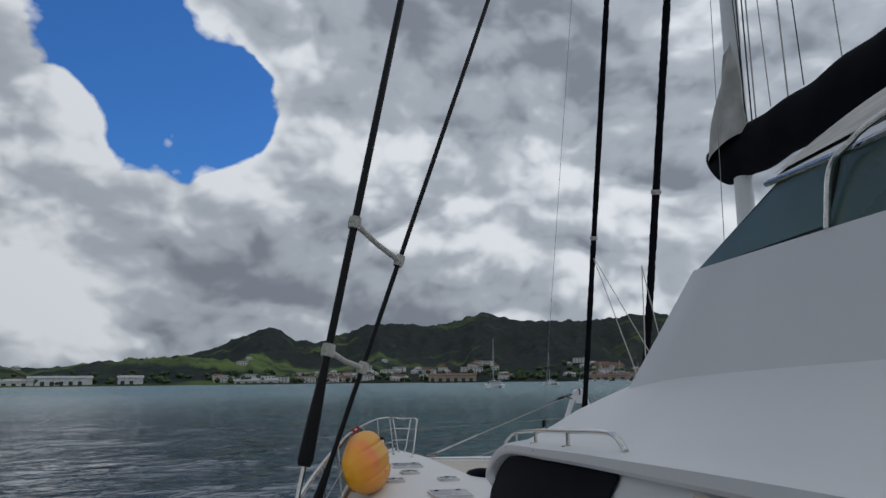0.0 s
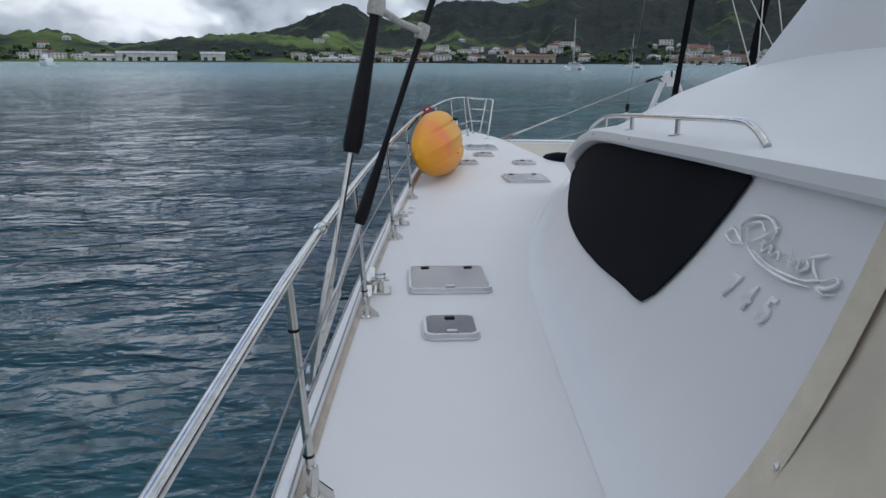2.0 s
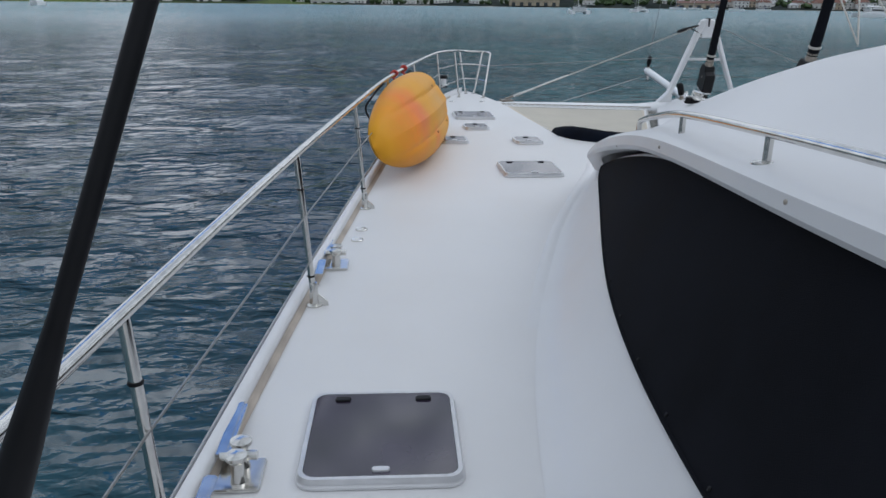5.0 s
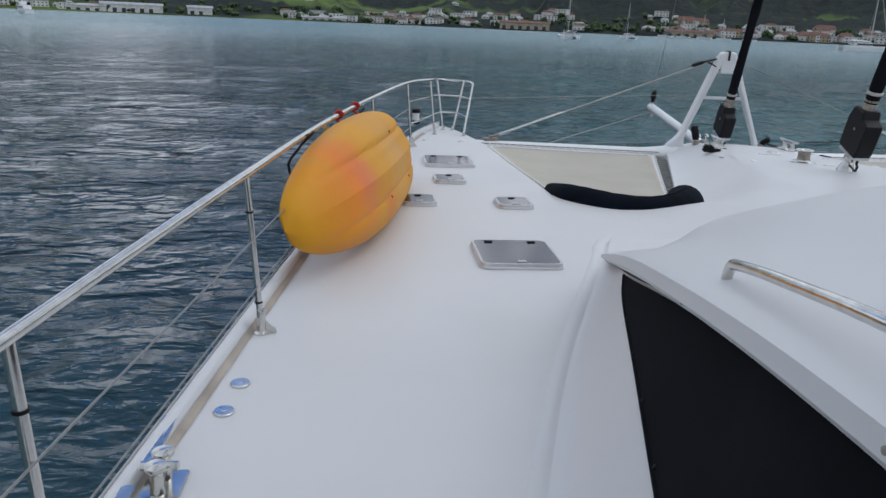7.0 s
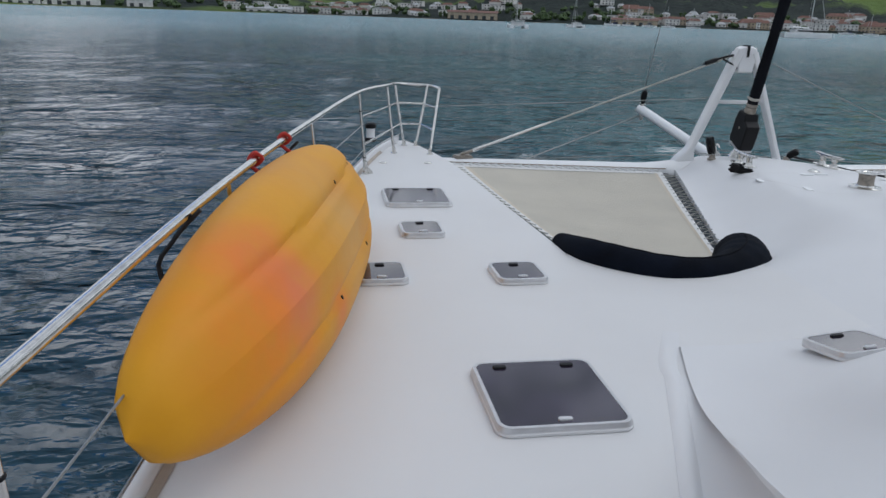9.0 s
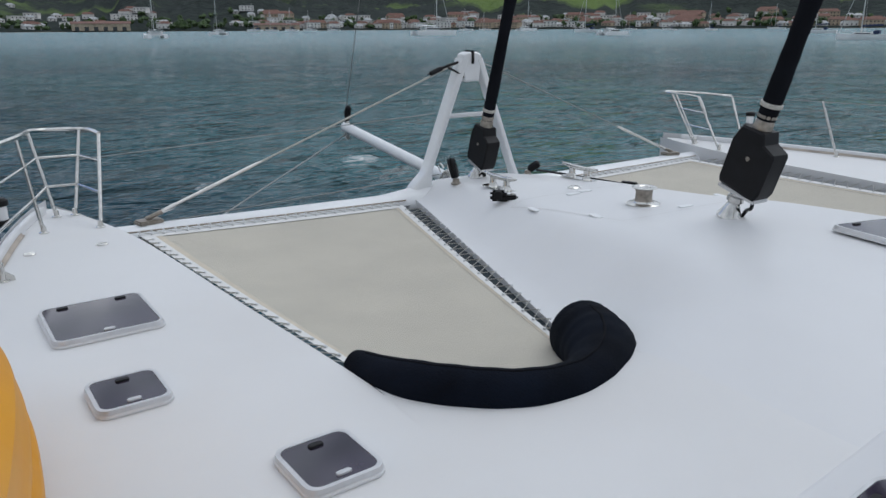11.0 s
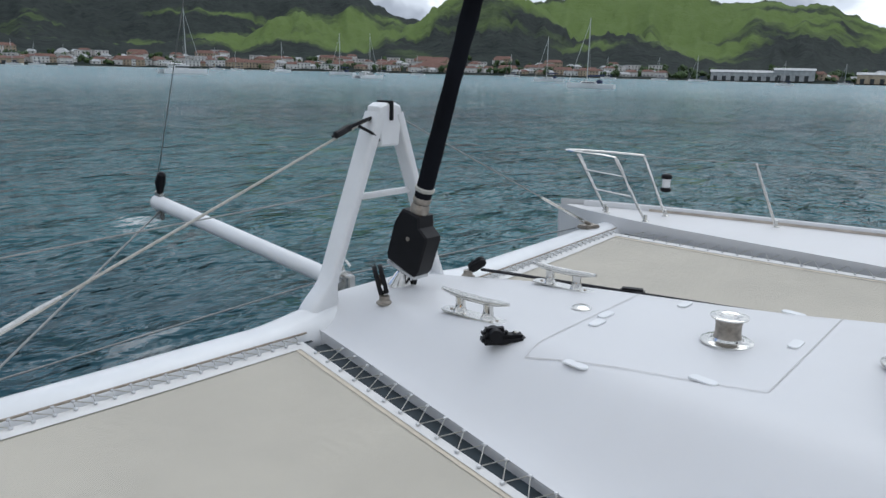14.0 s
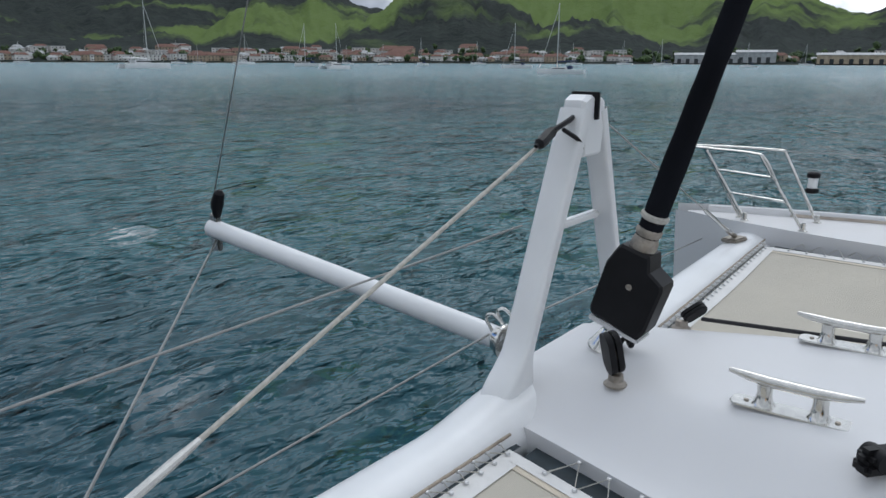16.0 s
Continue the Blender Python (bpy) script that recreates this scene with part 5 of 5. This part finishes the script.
GR = [1.95, 2.82, 3.62, 4.36, 5.16]
pts = [shelf(1.93), shelf(2.0) + Vector((0, 0.04, 0.05))] + [shelf(y) + Vector((0, 0, 0.072)) for y in (2.2, 2.82, 3.62, 4.36, 4.8, 5.08)] + [shelf(5.15) + Vector((0, 0, 0.06)), shelf(5.17) - Vector((0, 0, 0.01))]
part("rail", Mesh().tube(spline(pts, 90), 0.0125, 12), STEEL, grab)
for y in GR[1:-1]:
    b = shelf(y)
    pst = part("post", Mesh().tube([b - Vector((0, 0, 0.01)), b + Vector((0, 0, 0.07))], 0.011, 10), STEEL, grab)
    part("flange", Mesh().spin([(0.036, 0.0), (0.036, 0.005), (0.016, 0.01)], b - Vector((0, 0, 0.006)), 16), STEEL, pst)


def on_wall(y, s, off):
    x, y, z = wall_at(y, s)
    return Vector((-x - off, y, z + off * 0.4))


script = thing("name_badge", "raised silver script badge on the cabin side", "badge", at=Matrix.Translation(on_wall(1.6, 0.88, 0.01)))
for pts, wide in (
    ([(1.87, 0.872), (1.93, 0.866), (1.985, 0.876), (1.95, 0.892), (1.88, 0.878), (1.84, 0.872)], 0.006),
    ([(1.86, 0.872), (1.905, 0.90), (1.85, 0.926), (1.75, 0.932), (1.685, 0.918), (1.70, 0.896), (1.76, 0.884)], 0.008),
    ([(1.83, 0.886), (1.86, 0.906), (1.79, 0.920), (1.745, 0.908)], 0.005),
    ([(1.83, 0.878), (1.75, 0.898), (1.67, 0.924)], 0.004),
    ([(1.84, 0.877), (1.74, 0.861), (1.64, 0.855), (1.53, 0.854), (1.42, 0.860)], 0.009),
    ([(1.78, 0.872), (1.66, 0.862), (1.54, 0.862), (1.45, 0.866), (1.36, 0.880)], 0.006),
    ([(1.76, 0.880), (1.73, 0.894), (1.715, 0.876), (1.675, 0.892), (1.665, 0.876), (1.625, 0.888), (1.61, 0.876), (1.575, 0.890)], 0.006),
    ([(1.56, 0.900), (1.545, 0.876), (1.505, 0.890), (1.495, 0.874), (1.455, 0.886), (1.475, 0.893), (1.485, 0.880)], 0.006),
    ([(1.48, 0.896), (1.43, 0.906), (1.39, 0.914)], 0.005),
    ([(1.45, 0.905), (1.42, 0.884), (1.38, 0.874)], 0.005),
    ([(1.37, 0.876), (1.32, 0.889), (1.305, 0.882), (1.34, 0.870), (1.38, 0.866), (1.35, 0.860), (1.30, 0.868)], 0.006),
):
    c = spline([on_wall(y, s, 0.010) for y, s in pts], 40)
    part("stroke", Mesh().tube(c, [0.002 + wide * 0.55 * math.sin(math.pi * k / 40) for k in range(41)], 8), LETTER, script)


def digits(text):
    c = bpy.data.curves.new("digits", "FONT")
    c.body, c.size, c.extrude, c.align_x, c.shear = text, 0.115, 0.004, "CENTER", 0.35
    c.offset = 0.002
    ob = bpy.data.objects.new("digits", c)
    me = bpy.data.meshes.new_from_object(ob)
    bpy.data.objects.remove(ob)
    me.materials.append(LETTER)
    return me


o, ax, az_ = on_wall(1.70, 0.768, 0.006), (on_wall(1.40, 0.69, 0) - on_wall(1.72, 0.69, 0)).normalized(), (on_wall(1.56, 0.80, 0) - on_wall(1.56, 0.70, 0)).normalized()
nz = ax.cross(az_).normalized()
tilt = Matrix((ax, nz.cross(ax), nz)).transposed().to_4x4()
num = thing("model_number", "raised silver number on the white cabin side", "number", at=Matrix.Translation(o) @ tilt)
for k, text in enumerate("745"):
    digit = new("digit", digits(text))
    digit.parent = num
    digit.matrix_basis = Matrix.Translation(((k - 1) * 0.125, 0, 0))

curtain = thing("side_curtain", "beige vinyl curtain closing the cockpit side", "curtain", at=Matrix.Translation(on_wall(0.0, 0.3, 0.02)))
part("sheet", Mesh().grid(lambda u, v: on_wall(1.16 - 5.5 * u + 0.10 * (1 - v), 0.12 + 0.86 * v, 0.022 + 0.012 * math.sin(u * 40) + 0.01 * math.sin(17 * u + 5 * v)), 80, 10), CURTAIN, curtain)
part("edge_band", Mesh().grid(lambda u, v: on_wall(1.20 - 0.10 * u + 0.10 * (1 - v), 0.10 + 0.885 * v, 0.03), 2, 10), HEM, curtain)
for y, s in ((1.12, 0.95), (1.16, 0.6), (1.2, 0.3)):
    part("snap", Mesh().spin([(0.010, 0), (0.010, 0.006), (0.004, 0.009)], on_wall(y, s, 0.03), 10, (-0.8, 0, 0.5)), STEEL, curtain)
for y in (3.3, 4.3, 5.2):
    part_at = Vector((-(lerp(BROWX, y) + 0.08), y, lerp(BROWZ, y) + 0.045))
    solo("brow_clip", Mesh().spin([(0.006, 0), (0.006, 0.003), (0.003, 0.005)], part_at, 12, (-1, 0, 0.1)), DULL, "small dull snap fitting on the brow edge", "snap fitting", "brow clips")

# ---- far shore ----
def polar(a, d, z=0.0):
    return Vector((d * math.sin(radians(a)) - 4, d * math.cos(radians(a)) + 2, z))


# crest of the far ridge: azimuth, height angle in degrees
CREST = [(-62, 1.5), (-40, 1.6), (-30, 1.2), (-21, 0.9), (-15, 1.35), (-10, 2.0), (-7.3, 3.1), (-5.2, 3.75), (-3.3, 2.9), (-1.5, 2.75), (1.5, 3.8), (4.0, 4.1), (7.2, 3.9), (9.3, 4.35), (11.2, 4.72), (13.5, 4.25), (17.0, 4.1), (20.0, 4.2), (23.5, 4.5), (26, 4.1), (30, 4.5),
         (36, 4.7), (41, 5.2), (44, 5.05), (47, 3.6), (51, 3.4), (56.5, 4.75), (60.5, 5.4), (64, 5.5), (66.2, 5.8), (67.6, 5.6), (69.6, 4.9), (72.6, 4.95), (74.5, 4.6), (76.2, 4.65), (78, 3.9), (80.8, 2.9), (84, 3.6), (92, 4.2), (118, 3.5)]
# nearer hills: azimuth, height angle, half width in degrees, distance
HILLS = [(-30, 1.35, 5, 1300), (-25.6, 1.5, 3.6, 1300), (-12.5, 1.5, 7.0, 1350), (17.3, 2.2, 4.2, 1300), (24, 1.3, 5, 1300), (39.4, 3.5, 3.4, 1600), (33.0, 1.6, 4.0, 1500), (53.4, 5.45, 5.8, 1650), (46.8, 2.4, 3.0, 1500), (62.5, 2.6, 5.0, 1500), (83, 1.2, 4, 1150)]
SHORE = 900.0
RIDGE = 2600.0


def land(a, d):
    q = (d - RIDGE) / 900.0
    spur = 0.28 * noise.noise((a * 0.33, 1.5, 2.0)) + 0.16 * noise.noise((a * 0.9, d * 0.0012, 4.0))
    h = (RIDGE * math.tan(radians(lerp(CREST, a))) + 3) * math.exp(-abs(q) ** 1.6 * (1.15 + 1.6 * spur))
    for ha, he, hw, hd in HILLS:
        k = ((a - ha) / hw) ** 2
        w = ((d - hd) / (0.30 * hd)) ** 2
        if k + w < 7:
            top = (hd * math.tan(radians(he)) + 3) * max(0.0, math.cos(min(1.57, 0.9 * math.sqrt(k)))) ** 1.3 * math.exp(-w * 1.2)
            h = max(h, top * (1 + 0.10 * noise.noise((a * 0.8, d * 0.003, ha))))
    rough_ = 11 * noise.noise((a * 1.3, d * 0.006, 5.0)) + 7 * noise.noise((a * 3.7, d * 0.016, 9.0)) + 3.5 * noise.noise((a * 9.0, d * 0.03, 1.0))
    fade = ease((d - SHORE) / 250)
    return SEA + 0.6 + 5 * ease((d - SHORE) / 120) + h * (0.2 + 0.8 * fade) + rough_ * fade * min(1.0, h / 60)


def land_mesh():
    na, rows = 900, [SHORE - 12, SHORE + 4, SHORE + 30, SHORE + 70] + [SHORE + 115 + 38 * k for k in range(54)]
    m = Mesh()
    v = []
    for j, d in enumerate(rows):
        for i in range(na + 1):
            a = -62 + 180 * i / na
            v.append(polar(a, d, SEA - 2 if j == 0 else land(a, d)))
    m.add(v, [(j * (na + 1) + i, j * (na + 1) + i + 1, (j + 1) * (na + 1) + i + 1, (j + 1) * (na + 1) + i) for j in range(len(rows) - 1) for i in range(na)])
    solo("backdrop_hills", m, HILL, "green wooded hills round the bay with grassy slopes painted sunlit", "hills", kind="structure", angle=180)


land_mesh()
m = Mesh()
m.grid(lambda u, v: polar(-62 + 180 * u, SHORE - 16 + 34 * v, SEA - 0.4 + 1.6 * v), 300, 3)
solo("shore", m, SAND, "pale strip of beach and sea wall", "shore", kind="structure", angle=180)


# ---- houses along the shore ----
def house_thing(w, d, h, wall, roof, label, pitched=True):
    t = thing("house", label, "house", "shore houses")
    part("wall", Mesh().box((-w / 2, -d / 2, 0), (w / 2, d / 2, h)), wall, t)
    if pitched:
        o = 0.6
        m = Mesh().add([(-w / 2 - o, -d / 2 - o, h), (w / 2 + o, -d / 2 - o, h), (w / 2 + o, d / 2 + o, h), (-w / 2 - o, d / 2 + o, h), (-w / 2 + 2, 0, h + d * 0.28), (w / 2 - 2, 0, h + d * 0.28)], [(0, 1, 5, 4), (2, 3, 4, 5), (1, 2, 5), (3, 0, 4), (0, 3, 2, 1)])
    else:
        m = Mesh().box((-w / 2 - 0.4, -d / 2 - 0.4, h), (w / 2 + 0.4, d / 2 + 0.4, h + 0.5))
    part("roof", m, roof, t)
    n = max(2, int(w / 3.5))
    floors = max(1, int(h / 3))
    for f in range(floors):
        for k in range(n):
            x = -w / 2 + (k + 0.5) * w / n
            part("window", Mesh().box((x - 0.7, -d / 2 - 0.08, 1.0 + 3 * f), (x + 0.7, -d / 2 + 0.05, 2.4 + 3 * f)), DARKWIN, t)
    return t


random.seed(4)
kinds = [house_thing(13, 9, 5.5, HOUSEW, ROOFR, "white two-storey shore house with a terracotta roof"), house_thing(11, 8, 3.4, HOUSEP, ROOFR, "low ochre shore house with a red-brown roof"),
         house_thing(16, 10, 6.4, HOUSEW, ROOFG, "white shore building with a grey roof", False), house_thing(22, 11, 6.4, HOUSEP, ROOFR, "long ochre apartment building by the water"), house_thing(9, 8, 3.3, HOUSEW, ROOFG, "small white cottage with a pale roof")]
used = [False] * len(kinds)


def put_house(a, d, k, turn=0):
    z = land(a, d) - 0.5
    p = polar(a, d, z)
    m_ = Matrix.Translation(p) @ Matrix.Rotation(radians(-a + turn), 4, "Z")
    if not used[k]:
        kinds[k].matrix_basis, used[k] = m_, True
    else:
        copy_thing(kinds[k], m_)


for a0, a1, n, deep in ((-3, 8, 46, 330), (8, 13, 14, 120), (17, 34, 110, 120), (34, 50, 90, 110), (46, 66, 80, 100), (-27, -21, 12, 260), (-10, 0, 12, 60), (-8, -2, 10, 500), (70, 84, 14, 80)):
    for k in range(n):
        d = SHORE + 8 + deep * random.random() ** 1.7
        put_house(a0 + (a1 - a0) * random.random(), d, random.choice((0, 1, 2, 3, 4, 4) if a0 > 12 else (0, 2, 4, 4)), random.uniform(-30, 30))


def shed(a, d, w, h, mat, roof, label):
    t = thing("warehouse", label, "warehouse", "shore sheds")
    part("wall", Mesh().box((-w / 2, -9, 0), (w / 2, 9, h)), mat, t)
    part("roof", Mesh().add([(-w / 2 - 1, -10, h), (w / 2 + 1, -10, h), (w / 2 + 1, 10, h), (-w / 2 - 1, 10, h), (-w / 2 - 1, 0, h + 2.5), (w / 2 + 1, 0, h + 2.5)], [(0, 1, 5, 4), (2, 3, 4, 5), (1, 2, 5), (3, 0, 4), (0, 3, 2, 1)]), roof, t)
    for k in range(int(w / 9)):
        x = -w / 2 + 5 + 9 * k
        part("door", Mesh().box((x - 2, -9.15, 0), (x + 2, -8.9, h * 0.55)), DARKWIN, t)
    t.matrix_basis = Matrix.Translation(polar(a, d, SEA + 1.2)) @ Matrix.Rotation(radians(-a), 4, "Z")


shed(-19.2, SHORE + 12, 62, 8, HOUSEW, ROOFG, "long white warehouse on the quay")
shed(-14.8, SHORE + 12, 26, 8, HOUSEW, ROOFG, "white quay shed with a pale roof")
shed(-22.0, SHORE + 12, 44, 5, HOUSEW, ROOFG, "low white quay building")
shed(-6.2, SHORE + 10, 50, 3.5, HOUSEW, ROOFG, "low pale marina building")
shed(8.4, SHORE - 6, 56, 7, HOUSEP, ROOFR, "large waterside building with a red-brown roof")
shed(20.0, SHORE + 5, 50, 5, HOUSEP, ROOFR, "ochre waterside row with red-brown roofs")
shed(72.0, SHORE + 10, 90, 9, ROOFG, ROOFG, "wide grey-roofed marina hall")
shed(74.5, SHORE + 10, 40, 12, ROOFG, ROOFG, "tall grey marina hall")
shed(80.5, SHORE + 4, 70, 9, HOUSEP, ROOFG, "grey waterfront apartment block")

# ---- trees along the shore ----
random.seed(9)
m = Mesh()
for k in range(900):
    a = random.uniform(-60, 110)
    d = SHORE + 6 + 110 * random.random() ** 1.4
    z = land(a, d)
    h = random.uniform(3, 7)
    for j in range(4):
        c = polar(a, d, z + h * random.uniform(0.4, 0.9)) + Vector((random.uniform(-3, 3), random.uniform(-3, 3), 0))
        r = random.uniform(1.5, 3.6)
        ring = [(c.x + r * random.uniform(0.7, 1.2) * math.cos(t * 1.257), c.y + r * random.uniform(0.7, 1.2) * math.sin(t * 1.257), c.z + random.uniform(-1, 1)) for t in range(5)]
        m.add(ring + [(c.x, c.y, c.z + r * 0.9), (c.x, c.y, z - 1)], [(0, 1, 5), (1, 2, 5), (2, 3, 5), (3, 4, 5), (4, 0, 5), (1, 0, 6), (2, 1, 6), (3, 2, 6), (4, 3, 6), (0, 4, 6)])
solo("shore_trees", m, LEAF, "dark green trees between the shore houses", "trees", kind="stuff", angle=60)

# ---- anchored boats ----
BOATW = material("boat_gelcoat", (0.88, 0.88, 0.88), 0.4, vary=0.04, scale=0.8)
SPAR = material("pale_spar", (0.58, 0.58, 0.57), 0.4, vary=0.05, scale=2.0)
COVERB = material("blue_sail_cover", (0.03, 0.05, 0.12), 0.8, vary=0.2, scale=1.0)


def float_hull(length, beam, high, cx=0.0):
    def f(u, v):
        y = -length / 2 + length * v
        w = beam / 2 * (1 - max(0, (v - 0.45) / 0.55) ** 2.2) * (0.86 + 0.14 * min(1, v * 4)) + 0.02
        a = math.pi * (u - 0.5)
        top = high * (0.9 + 0.25 * v * v)
        prof = [(-1, top), (-0.98, top * 0.4), (-0.8, -0.2), (0, -0.5), (0.8, -0.2), (0.98, top * 0.4), (1, top)]
        p = prof[round(u * 6)]
        return cx + w * p[0], y, p[1]

    m = Mesh().grid(f, 6, 14)
    m.grid(lambda u, v: (cx + (2 * u - 1) * (beam / 2 * (1 - max(0, (v - 0.45) / 0.55) ** 2.2) * (0.86 + 0.14 * min(1, v * 4)) + 0.02), -length / 2 + length * v, high * (0.9 + 0.25 * v * v) - 0.02), 2, 14)
    m.add([(cx - beam * 0.43, -length / 2, -0.3), (cx + beam * 0.43, -length / 2, -0.3), (cx + beam * 0.43, -length / 2, high * 0.9), (cx - beam * 0.43, -length / 2, high * 0.9)], [(0, 1, 2, 3)])
    return m


def yacht(twin, length, tall, label):
    t = thing("sailing_catamaran" if twin else "sailing_yacht", label, "sailboat", "anchored boats")
    if twin:
        for s in (-1, 1):
            part("hull", float_hull(length, length * 0.13, 1.5, s * length * 0.21), BOATW, t)
        part("bridge_deck", Mesh().box((-length * 0.22, -length * 0.36, 0.9), (length * 0.22, length * 0.18, 1.6), 0.1), BOATW, t)
        part("cabin", Mesh().box((-length * 0.19, -length * 0.30, 1.6), (length * 0.19, length * 0.12, 2.7), 0.4), BOATW, t)
        part("window", Mesh().box((-length * 0.194, -length * 0.24, 1.95), (length * 0.194, length * 0.127, 2.35), 0.05), DARKWIN, t)
        part("bimini", Mesh().box((-length * 0.18, -length * 0.44, 3.0), (length * 0.18, -length * 0.12, 3.12), 0.04), BOATW, t)
    else:
        part("hull", float_hull(length, length * 0.29, 1.2), BOATW, t)
        part("cabin", Mesh().box((-length * 0.085, -length * 0.15, 1.1), (length * 0.085, length * 0.2, 1.65), 0.2), BOATW, t)
        part("window", Mesh().box((-length * 0.088, -length * 0.1, 1.3), (length * 0.088, length * 0.16, 1.48), 0.03), DARKWIN, t)
        part("sprayhood", Mesh().box((-length * 0.09, -length * 0.24, 1.2), (length * 0.09, -length * 0.14, 2.1), 0.2), COVERB, t)
    y = length * 0.08
    part("mast", Mesh().tube([(0, y, 1.2), (0, y, tall)], [0.14, 0.09], 8), SPAR, t)
    part("boom", Mesh().tube([(0, y - 0.2, 3.0), (0, y - length * 0.36, 3.2)], 0.2, 8), COVERB if not twin else BOATW, t)
    part("forestay", Mesh().tube([(0, length * 0.46, 1.4), (0, y, tall * 0.94)], 0.06, 6), SPAR, t)
    part("shroud", Mesh().tube([(-length * 0.14, y - 0.4, 1.2), (0, y, tall * 0.9)], 0.02, 4).tube([(length * 0.14, y - 0.4, 1.2), (0, y, tall * 0.9)], 0.02, 4), SPAR, t)
    return t


cat_a, mono = yacht(True, 14, 21, "white anchored sailing catamaran"), yacht(False, 12, 17, "white anchored sailing yacht")
first = [True, True]
for twin, a, d, turn, s in ((1, 11.6, 275, 8, 0.85), (1, 15.8, 395, 20, 0.8), (1, 31.0, 310, -70, 1.15), (0, 59.4, 190, 75, 0.95), (1, 43.8, 285, -50, 0.75), (0, 42.2, 430, 60, 1.3), (0, 57.2, 340, 80, 1.1), (0, 50.7, 560, 30, 1.1),
                            (0, 48.0, 620, 70, 0.9), (1, 38.0, 640, -60, 1.1), (0, 73.6, 480, 80, 0.8), (0, 68.2, 700, 85, 1.3), (0, 65.6, 760, 70, 1.3), (0, 45.4, 700, 80, 0.9), (0, 21.0, 800, 60, 1.3), (0, 22.3, 830, 80, 1.2), (0, 19.6, 820, 70, 1.2),
                            (0, 18.4, 760, 50, 1.5), (0, 24.0, 800, 75, 1.1), (0, 55.0, 720, 80, 1.2), (0, 35.0, 760, 75, 1.0), (0, 33.6, 700, 65, 1.1), (0, 62.0, 740, 75, 1.2), (0, 77.6, 800, 80, 1.1)):
    m_ = Matrix.Translation(polar(a, d, SEA)) @ Matrix.Rotation(radians(turn - a), 4, "Z") @ Matrix.Diagonal((s, s, s, 1))
    src = cat_a if twin else mono
    if first[0 if twin else 1]:
        src.matrix_basis, first[0 if twin else 1] = m_, False
    else:
        c = copy_thing(src, Matrix.Identity(4))
        c.matrix_basis = m_
ferry = thing("ferry", "white motor ferry lying off the far quay", "ferry")
part("hull", float_hull(24, 6.5, 2.4), BOATW, ferry)
part("cabin", Mesh().box((-2.6, -8, 2.3), (2.6, 6, 5.0), 0.4), BOATW, ferry)
part("wheelhouse", Mesh().box((-2, 0, 5.0), (2, 4.5, 7.2), 0.4), BOATW, ferry)
part("window", Mesh().box((-2.66, -7, 3.2), (2.66, 5.4, 4.1), 0.1), DARKWIN, ferry)
ferry.matrix_basis = Matrix.Translation(polar(-25.6, 400, SEA)) @ Matrix.Rotation(radians(40), 4, "Z") @ Matrix.Diagonal((0.7, 0.7, 0.7, 1))
